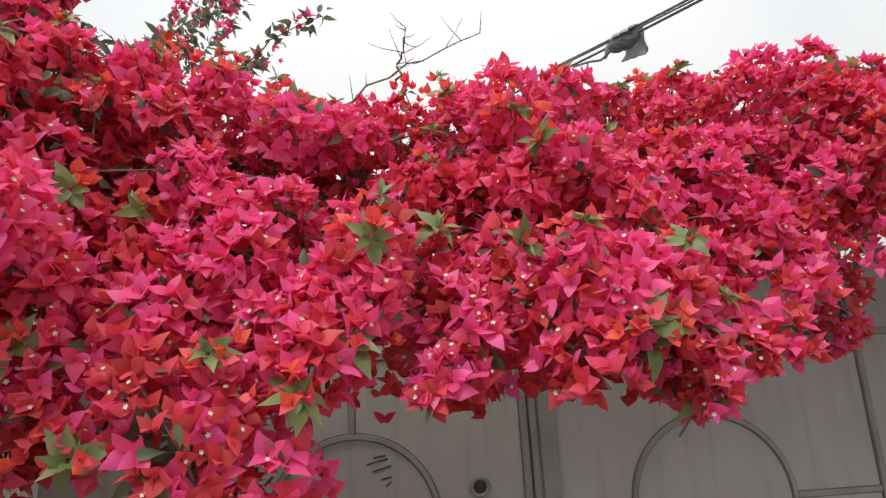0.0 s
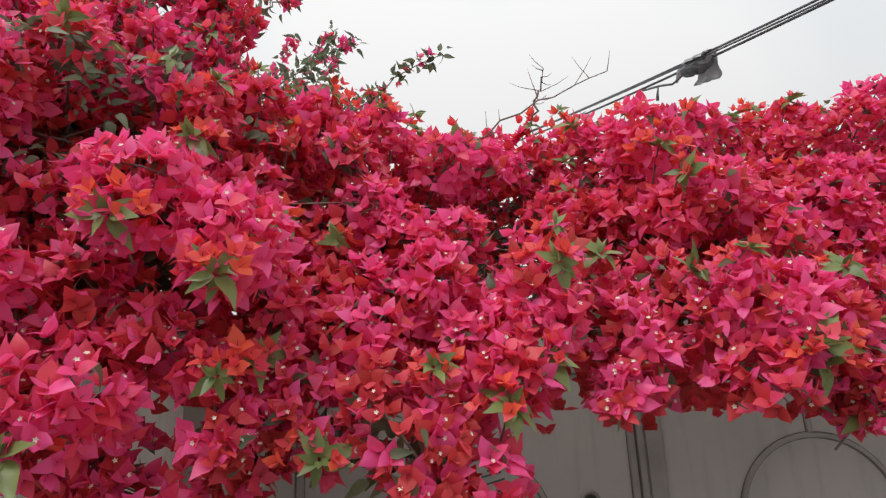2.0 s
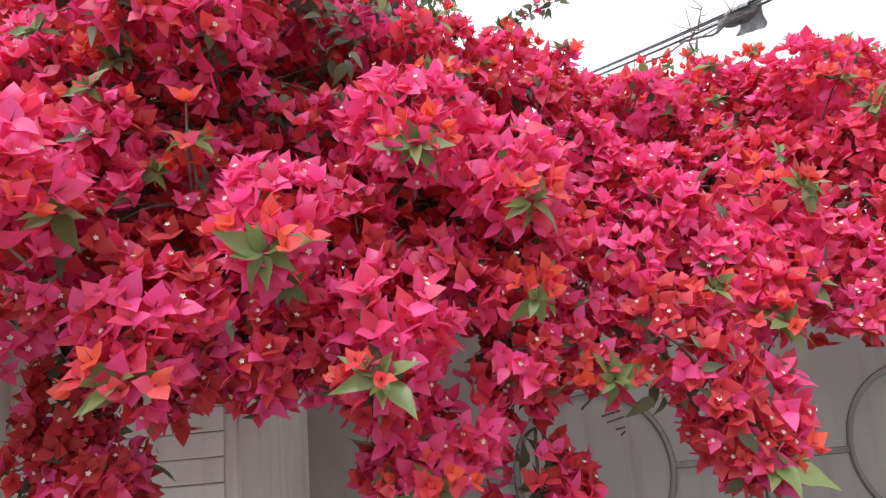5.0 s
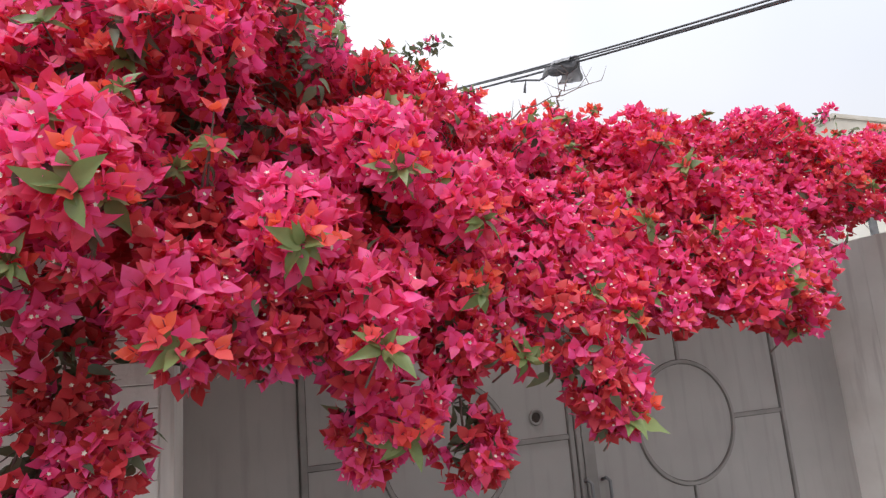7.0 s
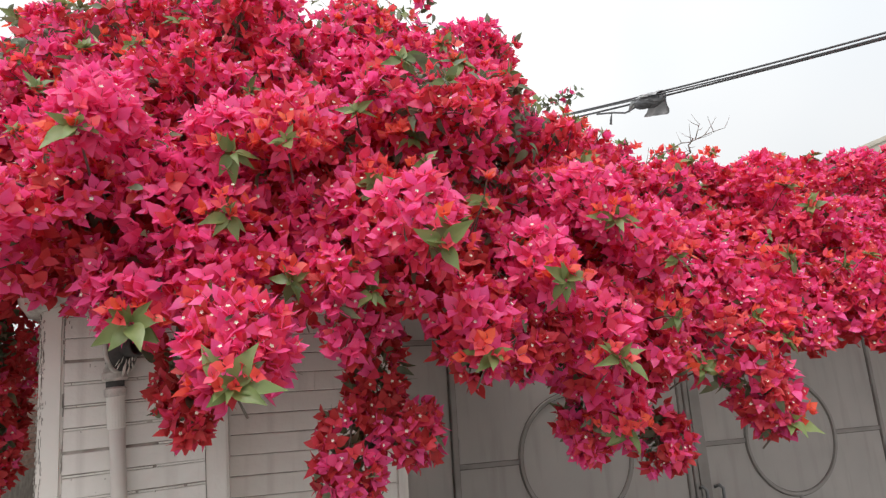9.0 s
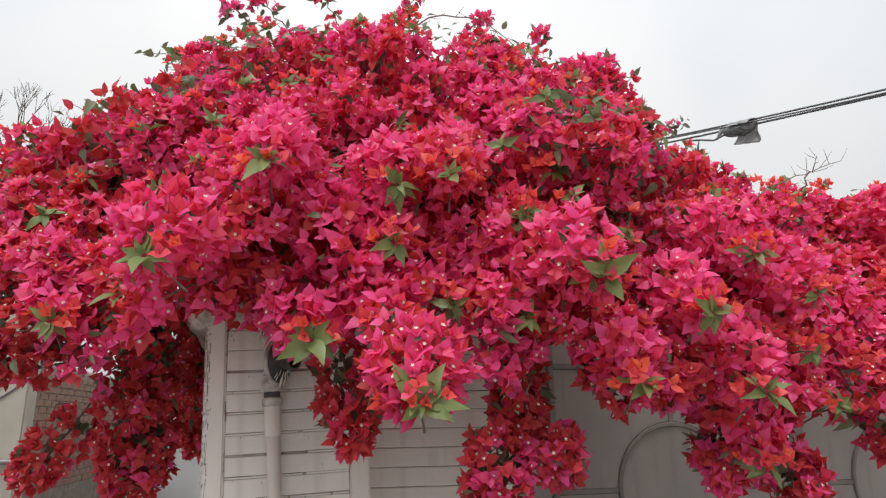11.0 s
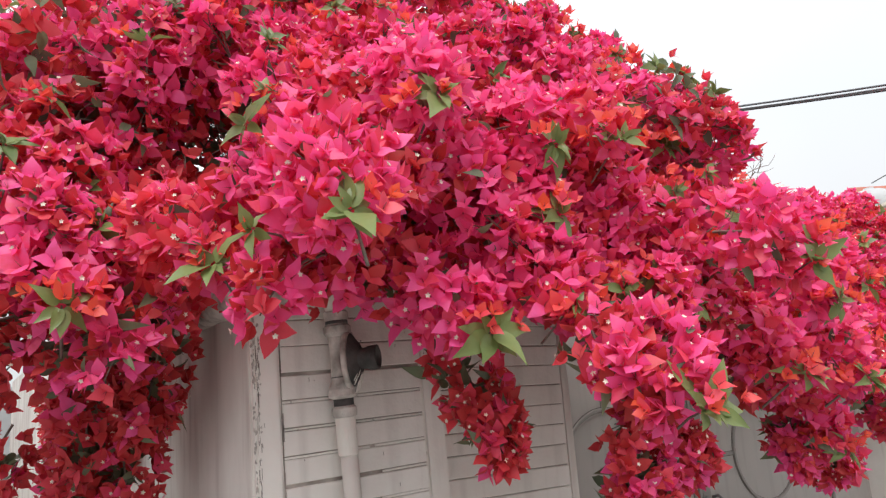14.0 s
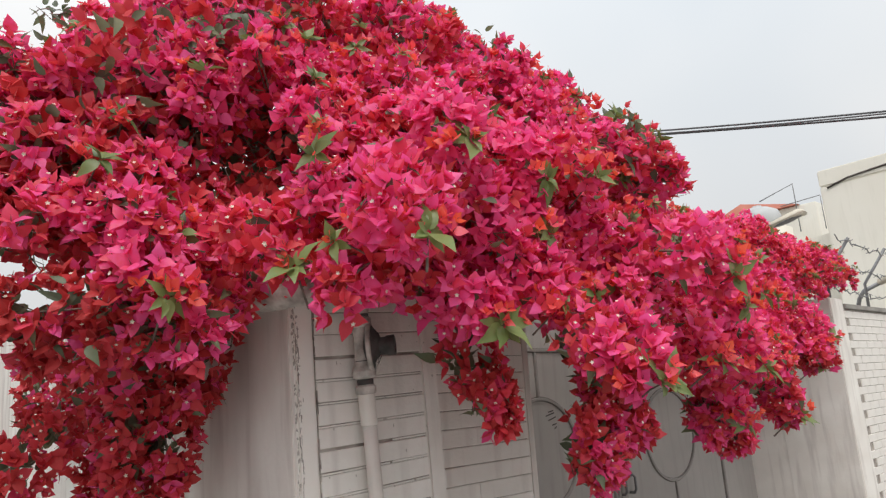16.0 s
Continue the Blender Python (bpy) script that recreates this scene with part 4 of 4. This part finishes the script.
for p, n, s in spots:
    fall = np.array((0, 0, -1.0)) + n * n[2]
    d = fall * (0.25 + 0.75 * s) + n * (0.95 - 0.6 * s) + np.array((rng.normal() * 0.45, 0, rng.normal() * 0.2))
    d /= np.linalg.norm(d)
    reach = rng.uniform(0.11, 0.19)
    p = p - n * 0.08 * max(0.0, 1 - s / 0.35)
    # the share of shade-toned flowers grows towards the hem
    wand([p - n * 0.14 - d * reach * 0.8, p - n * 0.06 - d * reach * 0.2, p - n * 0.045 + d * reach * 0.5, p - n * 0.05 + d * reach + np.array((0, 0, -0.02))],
         rng.uniform(0.075, 0.11), int(rng.integers(60, 84)), n + np.array((0, 0, 0.2)), 1.0, rng.choice((0.07, 0.14, 0.28)), shade_share=0.12 + 0.5 * max(0.0, s - 0.55))

# the tuft that stands up over the gate end of the crown
for k in range(9):
    p = np.array((-1.47, -1.2, 2.86 + 0.055 * k)) + rng.normal(size=3) * np.array((0.06, 0.05, 0.02)) * (1.5 - 0.1 * k)
    d = np.array((rng.normal() * 0.5 + 0.1, rng.normal() * 0.4 - 0.2, 0.8))
    wand([p - d * 0.08, p, p + d * 0.09], rng.uniform(0.055, 0.075), int(rng.integers(34, 46)), d, 0.95, 0.3)

# hanging shoots: from, to, fullness
SHOOTS_GATE = [(-0.92, -1.75, 1.70, -0.63, -1.81, 1.39, 5), (-1.16, -1.72, 1.74, -1.17, -1.72, 1.56, 2), (-1.15, -1.72, 1.42, -1.11, -1.73, 1.30, 3),
               (-1.46, -1.78, 1.70, -1.47, -1.80, 1.34, 5), (-1.90, -1.92, 1.80, -1.92, -1.96, 1.66, 3), (-1.74, -1.90, 1.80, -1.74, -1.93, 1.66, 3),
               (-1.60, -1.86, 1.78, -1.60, -1.90, 1.66, 3), (0.36, -1.58, 1.76, 0.36, -1.60, 1.67, 2), (1.20, -0.95, 1.98, 1.22, -0.92, 1.80, 2)]
SHOOTS_WING = [(-2.17, -1.75, 1.82, -2.21, -1.79, 1.52, 4), (-2.26, -1.80, 1.48, -2.31, -1.81, 1.28, 4), (-2.14, -1.83, 1.50, -2.06, -1.84, 1.42, 2),
               (-2.64, -2.05, 1.78, -2.63, -2.20, 1.64, 2), (-2.80, -1.66, 1.80, -2.74, -1.80, 1.50, 4), (-3.0, -1.75, 2.02, -2.98, -1.78, 1.95, 2),
               (-3.15, -1.70, 2.02, -3.12, -1.75, 1.95, 2)]
SHOOTS_LANE = [(-3.50, -1.05, 1.95, -3.54, -0.90, 1.32, 6), (-3.62, -1.10, 1.95, -3.64, -0.85, 1.28, 6),
               (-3.55, -1.45, 1.94, -4.20, -1.28, 1.86, 5), (-3.60, -1.40, 1.84, -3.98, -1.28, 1.78, 3), (-3.82, -0.80, 1.58, -4.02, -0.85, 1.36, 3), (-3.56, -0.75, 1.95, -3.60, -0.70, 1.35, 5), (-3.46, -1.20, 2.0, -3.50, -1.10, 1.62, 4)]
SHOOTS_BACK = [(-3.62, -0.62, 1.9, -3.66, -0.6, 1.3, 5), (-3.50, 0.0, 2.1, -3.50, 0.0, 1.42, 7),
               (-3.54, 0.4, 2.1, -3.57, 0.35, 1.46, 7), (-3.64, 0.9, 2.1, -3.66, 0.85, 1.5, 6), (-3.46, -0.4, 2.1, -3.48, -0.4, 1.75, 4)]
SHOOTS = SHOOTS_GATE + SHOOTS_WING + SHOOTS_LANE + SHOOTS_BACK
for x0, y0, z0, x1, y1, z1, n in SHOOTS:
    a, b = np.array((x0, y0, z0)), np.array((x1, y1, z1))
    sway = rng.normal(size=3) * 0.03
    # hanging shoots are mostly shade-toned, most of all on the lane side
    wand([a + np.array((0, 0.03, 0.08)), a * 0.6 + b * 0.4 + sway, a * 0.2 + b * 0.8 - sway * 0.5, b], rng.uniform(0.085, 0.105), 30 + 32 * n, (0, -1, 0.1), 1.0, 0.14, tight=0.6, shade_share=0.8 if x0 < -3.3 else 0.55)

# fresh leaves at the shoot tips
for p in TIPS_A + TIPS_B:
    n = crown_normal(p[0], 0.8)
    sprig(np.array(p) + np.array((0, -0.035, 0)), n + np.array((0, -0.5, 0.25)) + rng.normal(size=3) * 0.15, rng.uniform(0.95, 1.15), True)
for i in range(0, len(spots), 2):
    p, n, s = spots[i]
    sprig(p + n * rng.uniform(0.07, 0.11), n + rng.normal(size=3) * 0.3, rng.uniform(0.6, 0.95), False, (2, 12))

# one long shoot that stands clear of the rest, a single coral flower on its tip
stem = np.array([(-1.90, -1.80, 2.02), (-1.885, -1.93, 2.10), (-1.868, -2.0, 2.16), (-1.86, -2.03, 2.235)])
pieces = [twig_shape(stem, 0.004, 0.002, 5)]
scatter(YOUNGS, stem[3:] + np.array((0, 0, 0.004)), [(0.1, -0.5, 0.8)], [1.25], pieces)
clear = new("leaf_sprig", mesh_of("leaf_sprig", pieces, stem[0]))
clear.parent = bush
clear.location = stem[0] - BO
tagged(clear, "bare stem with one coral flower", kind="stuff")
sprig(stem[2], (0.05, -0.7, 0.5), 1.0, True, (1, 3))

# the thicket behind the flowers: leaves, shade-toned crimson bracts and bare twigs
inner = []
for _ in range(9500):
    x, s = rng.uniform(-4.8, 3.0), rng.uniform(0.0, 0.9)
    p, n = crown(x, s), crown_normal(x, s)
    deep = rng.uniform(0.24, 0.55)
    q = p - n * deep + rng.normal(size=3) * 0.04 + np.array((0, 0, 0.05 + 0.55 * deep * s))
    scatter(LEAVES, [q], [n + rng.normal(size=3) * 0.55], [rng.uniform(1.0, 1.5)], inner)
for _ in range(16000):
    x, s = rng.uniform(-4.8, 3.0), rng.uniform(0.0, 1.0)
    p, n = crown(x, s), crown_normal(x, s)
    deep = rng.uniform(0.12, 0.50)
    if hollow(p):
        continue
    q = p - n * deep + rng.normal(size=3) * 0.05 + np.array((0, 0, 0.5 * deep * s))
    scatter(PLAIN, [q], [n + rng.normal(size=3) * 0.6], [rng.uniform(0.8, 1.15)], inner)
for x0, y0, z0, x1, y1, z1, n in SHOOTS:
    for _ in range(n * 14):
        u = rng.uniform(0, 0.85)
        q = np.array((x0 + (x1 - x0) * u, y0 + (y1 - y0) * u + 0.03, z0 + (z1 - z0) * u)) + rng.normal(size=3) * 0.028
        scatter(LEAVES, [q], [rng.normal(size=3) + np.array((0, -0.5, 0))], [rng.uniform(0.8, 1.2)], inner)
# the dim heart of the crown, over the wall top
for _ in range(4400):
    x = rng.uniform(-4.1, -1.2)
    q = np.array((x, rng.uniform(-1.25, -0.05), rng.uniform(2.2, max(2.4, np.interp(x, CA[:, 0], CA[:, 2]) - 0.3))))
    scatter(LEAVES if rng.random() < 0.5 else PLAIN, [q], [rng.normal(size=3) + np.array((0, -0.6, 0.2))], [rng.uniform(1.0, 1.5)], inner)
# leafier stretches round the top of the crown
for x0, x1, s0, s1, count in ((-2.0, -1.15, 0.0, 0.42, 700), (-2.1, -1.55, 0.36, 0.62, 420), (-4.3, -3.2, 0.0, 0.40, 800), (-3.2, -2.0, 0.0, 0.22, 400), (0.3, 2.9, 0.0, 0.25, 250)):
    for _ in range(count):
        x, s = rng.uniform(x0, x1), rng.uniform(s0, s1)
        p, n = crown(x, s), crown_normal(x, s)
        p = lumpy(p, n) + n * rng.uniform(-0.06, 0.07)
        if bumps(p, 3.2, 40.0) > -0.05:
            scatter(LEAVES, [p], [n + rng.normal(size=3) * 0.5], [rng.uniform(0.7, 1.05)], inner)
thicket = new("thicket", mesh_of("thicket", inner, BO))
thicket.parent = bush
tagged(thicket, "shaded inner leaves and bracts in a shade-toned crimson", kind="stuff")

twigs = []
for _ in range(1700):
    x, s = rng.uniform(-4.6, 2.9), rng.uniform(0.15, 0.5)
    p, n = crown(x, s), crown_normal(x, s)
    a = p - n * (rng.uniform(0.02, 0.25) if hollow(p) else rng.uniform(0.2, 0.45))
    d = rng.normal(size=3) * np.array((1.0, 0.5, 0.7))
    d -= n * (d @ n) * 0.8
    d *= rng.uniform(0.25, 0.5) / np.linalg.norm(d)
    twigs.append(twig_shape([a, a + d * 0.5 + rng.normal(size=3) * 0.03, a + d], 0.004, 0.0015))
tangle = new("twig_tangle", mesh_of("twig_tangle", twigs, BO))
tangle.parent = bush
tagged(tangle, "tangle of thin bare brown twigs", kind="stuff")

# trunk and main limbs behind the wall
def limb(name, pts, r0, r1, mat=BARK, sides=10):
    pts = [Vector(p) for p in pts]
    bm = tube(pts, list(np.linspace(r0, r1, len(pts))), sides)
    bmesh.ops.translate(bm, vec=-Vector(BO), verts=bm.verts)
    return part(name, bm, mat, bush)


limb("trunk", [(-2.75, -0.35, 0), (-2.72, -0.38, 0.8), (-2.8, -0.42, 1.6), (-2.7, -0.5, 2.4)], 0.07, 0.045)
for pts in (((-2.7, -0.5, 2.35), (-2.0, -0.6, 2.6), (-1.0, -0.7, 2.55), (0.2, -0.6, 2.5), (1.6, -0.5, 2.6), (2.8, -0.6, 2.65)), ((-2.72, -0.48, 2.3), (-3.2, -0.6, 2.6), (-3.9, -0.7, 2.5), (-4.7, -0.75, 2.3)),
            ((-2.7, -0.5, 2.4), (-2.6, -0.6, 2.9), (-2.5, -0.7, 3.4)), ((-2.0, -0.6, 2.6), (-1.9, -1.1, 2.55), (-1.9, -1.6, 2.2)), ((-2.8, -0.5, 2.3), (-2.9, -1.1, 2.4), (-3.0, -1.7, 2.2)),
            ((-1.0, -0.7, 2.55), (-0.7, -1.1, 2.3), (-0.6, -1.45, 1.95)), ((0.2, -0.6, 2.5), (0.2, -1.0, 2.3), (0.2, -1.4, 1.95)), ((1.4, -0.5, 2.6), (2.2, -0.75, 2.78), (2.9, -0.95, 2.66))):
    limb("branch", pts, 0.026, 0.008, TWIG, 7)

# loose sprays against the sky: leafy, flowering at the tip, or bare and thorny
def spray(base, tip, arch, leafy, blooms, thorny=False):
    base, tip = np.array(base, float), np.array(tip, float)
    n = 12
    pts = np.array([base + (tip - base) * t + np.array((0, 0, arch * 4 * t * (1 - t))) for t in np.linspace(0, 1, n)])
    pts[1:-1] += rng.normal(size=(n - 2, 3)) * 0.008
    pieces = [twig_shape(pts, 0.0055, 0.0018, 5)]
    for k in range(leafy):
        i = int(rng.integers(2, n))
        q = pts[i] + rng.normal(size=3) * 0.02
        scatter(LEAVES, [q], [rng.normal(size=3) + np.array((0, -0.6, 0.2))], [rng.uniform(0.7, 1.0)], pieces)
    if thorny:
        for i in range(2, n):
            d = rng.normal(size=3)
            d *= rng.uniform(0.03, 0.12) / np.linalg.norm(d)
            d[2] = abs(d[2])
            pieces.append(twig_shape([pts[i], pts[i] + d * 0.6, pts[i] + d + np.array((0, 0, 0.01))], 0.002, 0.0007))
    if blooms:
        c = pts[np.where(rng.random(blooms) < 0.55, n - 2, rng.integers(n // 2, n, blooms))]
        d = rng.normal(size=(blooms, 3))
        d /= np.linalg.norm(d, axis=1, keepdims=True)
        scatter(FLOWERS, c + d * rng.uniform(0.008, 0.045, (blooms, 1)), d + np.array((0, -0.3, 0.3)), rng.uniform(0.75, 1.05, blooms), pieces)
    ob = new("spray", mesh_of("spray", pieces, base))
    ob.parent = bush
    ob.location = base - BO
    ob["label"] = "bare thorny shoot" if thorny else "leafy flowering shoot"


SPRAYS = [((-1.25, -0.5, 2.95), (-0.64, -0.57, 3.36), 0.04, 60, 6), ((-1.6, -0.5, 3.1), (-1.10, -0.1, 3.75), 0.06, 80, 10), ((-1.5, -0.3, 3.0), (-1.25, 0.1, 3.95), 0.05, 80, 10), ((-1.2, -0.5, 2.9), (-0.92, -0.42, 3.22), 0.06, 40, 2),
          ((-3.2, -0.5, 3.5), (-3.42, -0.68, 3.72), 0.16, 30, 14), ((-3.0, -0.5, 3.5), (-3.28, -0.7, 3.80), 0.14, 26, 22), ((-2.7, -0.5, 3.6), (-2.95, -0.7, 3.92), 0.08, 20, 24), ((-2.5, -0.5, 3.6), (-2.35, -0.75, 3.98), 0.06, 22, 26),
          ((-3.75, -0.5, 3.2), (-4.0, -0.75, 3.08), 0.06, 24, 0), ((-3.6, -0.5, 3.35), (-3.78, -0.6, 3.50), 0.05, 24, 0), ((-1.5, -0.9, 3.3), (-1.24, -0.92, 3.44), 0.04, 24, 10),
          ((-1.6, 0.0, 3.0), (-1.28, 0.45, 4.02), 0.06, 70, 16), ((-1.8, 0.0, 3.1), (-1.55, 0.4, 4.12), 0.05, 60, 22), ((-1.5, 0.0, 3.0), (-1.02, 0.35, 3.72), 0.08, 60, 6), ((-1.7, -0.2, 3.0), (-1.45, 0.2, 3.70), 0.05, 60, 20)]
for a, b, h, lf, bl in SPRAYS:
    spray(a, b, h, lf, bl)
for a, b, h, lf, bl in (((-2.2, -0.6, 3.5), (-1.95, -0.7, 3.9), 0.05, 18, 22), ((0.0, -0.5, 2.8), (0.1, -0.5, 3.02), 0.03, 8, 8), ((2.2, -0.4, 3.0), (2.6, -0.35, 3.3), 0.04, 16, 18), ((-1.8, -0.9, 3.2), (-1.72, -1.0, 3.62), 0.03, 16, 20)):
    spray(a, b, h, lf, bl)
for a, b, h in (((-0.75, -0.9, 2.62), (-0.01, -1.08, 2.95), 0.03), ((-0.32, -1.1, 2.74), (-0.28, -1.2, 2.9), 0.01), ((-2.5, -0.7, 3.6), (-1.70, -0.8, 3.50), 0.30), ((-2.3, -0.7, 3.5), (-1.80, -0.8, 3.55), 0.16), ((-2.2, -0.75, 3.6), (-1.92, -0.8, 3.50), 0.10), ((1.0, -0.4, 2.9), (1.1, -0.35, 3.14), 0.02)):
    spray(a, b, h, 0, 0, True)

# bare street tree far behind
bare = thing("bare_tree", "leafless grey tree with a fan of fine twigs", "tree", at=(-8.75, 9.2, 0))
bare.scale = (1.2, 1.2, 1.28)
bm = bmesh.new()
tube([(0, 0, 0), (0.05, 0, 1.6), (0.0, 0.1, 3.0), (0.1, 0.05, 4.0)], [0.16, 0.13, 0.10, 0.06], 10, bm)
part("trunk", bm, BARK, bare)
tr = random.Random(5)


def fork(bm, p, d, L, r, depth):
    q = p + d * L
    tube([p, p.lerp(q, 0.5) + Vector((tr.uniform(-1, 1), tr.uniform(-1, 1), tr.uniform(-1, 1))) * L * 0.06, q], [r, r * 0.8, r * 0.62], 5 if depth > 2 else 3, bm, False)
    if depth:
        for _ in range(tr.choice((2, 3, 3))):
            e = (d + Vector((tr.uniform(-1, 1), tr.uniform(-1, 1), tr.uniform(-0.3, 0.9))) * 0.62).normalized()
            fork(bm, q, e, L * tr.uniform(0.62, 0.82), r * 0.58, depth - 1)


for k in range(5):
    bm = bmesh.new()
    a = 2 * math.pi * k / 5
    fork(bm, Vector((0.05, 0.05, 2.7 + 0.25 * k)), Vector((math.cos(a) * 0.6, math.sin(a) * 0.6, 1)).normalized(), 0.85, 0.05, 5)
    part("limb", bm, BARK, bare)

# ---- masonry pieces ----
def brick_mesh(name, w, d, h, mat, soft, ends=True):
    bm = box(-w / 2, w / 2, 0, d, 0, h, 0)
    front = [e for e in bm.edges if max(abs(v.co.y) for v in e.verts) < 1e-6 and (ends or abs(e.verts[0].co.z - e.verts[1].co.z) < 1e-6)]
    bmesh.ops.bevel(bm, geom=front, offset=soft, segments=1, affect="EDGES")
    me = bpy.data.meshes.new(name)
    bm.to_mesh(me)
    bm.free()
    me.materials.append(mat)
    return me


def course(parent, mesh, xs, y, z, wob):
    for x in xs:
        ob = new("brick", mesh)
        ob.parent = parent
        ob.location = (x, y + random.uniform(-wob, wob), z)
        ob.rotation_euler = (random.uniform(-0.004, 0.004), random.uniform(-0.004, 0.004), random.uniform(-0.003, 0.003))


H = 0.0747
P0, P1 = PIER_L + 0.078, PIER_R - 0.078
slab, thin_slab, wingw, wing_a, farw = (brick_mesh("brick", w, 0.03, h, BRICKW, 0.0025, False) for w, h in ((P1 - P0, H - 0.003), (P1 - P0, H - 0.0105), (0.632, H - 0.003), (0.315, H - 0.003), (0.236, H - 0.0045)))
jb = box(P0 - 0.002, P1 + 0.002, PIER_Y + 0.008, PIER_Y + 0.0115, 0.0, 2.28, 0)
part("joint_bed", jb, JOINT, pier)
part("joint_bed", box(PIER_R + 0.002, JAMB_L - 0.047, WING_Y + 0.005, WING_Y + 0.0095, 0, 2.28, 0), JOINT, wing)
part("joint_bed", box(JAMB_R + 0.302, 5.7, -0.9895, -0.9855, 0, 2.19, 0), JOINT, wall_e)
for r in range(30):
    z = 0.03 + H * r + 0.017
    if z + H > 2.28:
        break
    course(pier, slab if z > 1.72 else thin_slab, [(P0 + P1) / 2], PIER_Y + 0.001, z, 0.0012)
    if 0.6 < z < 1.72:
        # a ragged lip of mortar squeezed out under each course
        a = P0
        while a < P1 - 0.01:
            b = min(P1, a + random.uniform(0.08, 0.3))
            if random.random() < 0.96:
                lip = new("mortar_lip", brick_mesh("mortar_lip", b - a, 0.02, random.uniform(0.005, 0.007), BRICKW, 0.0012))
                lip.parent = pier
                lip.location = ((a + b) / 2, PIER_Y + random.uniform(0.001, 0.003), z - 0.0088 + random.uniform(-0.0008, 0.0008))
            a = b + random.uniform(0.002, 0.02)
    if r % 3:
        course(wing, wingw, [(PIER_R + JAMB_L - 0.047) / 2], WING_Y - 0.001, z, 0.0012)
    else:
        course(wing, wing_a, [PIER_R + 0.156, PIER_R + 0.472], WING_Y - 0.001, z, 0.0012)
for r in range(29):
    z = 0.02 + H * r
    if 0.2 < z < 2.12:
        course(wall_e, farw, [JAMB_R + 0.42 + 0.237 * k + (0.1 if r % 2 else 0) for k in range(8)], -0.997, z, 0.002)

# red bricks of the far wall, facing the lane
red_me = brick_mesh("brick", 0.222, 0.02, 0.062, REDBRICK, 0.004)
backing = bpy.data.objects["wall_brick_backing"]
for r in range(17):
    for k in range(17):
        ob = new("brick", red_me)
        ob.parent = backing
        ob.location = (-5.785 + 0.012 + random.uniform(-0.004, 0.004), 4.1 + 0.236 * k + (0.118 if r % 2 else 0), 0.86 + 0.076 * r)
        ob.rotation_euler = (0, random.uniform(-0.01, 0.01), radians(90) + random.uniform(-0.02, 0.02))
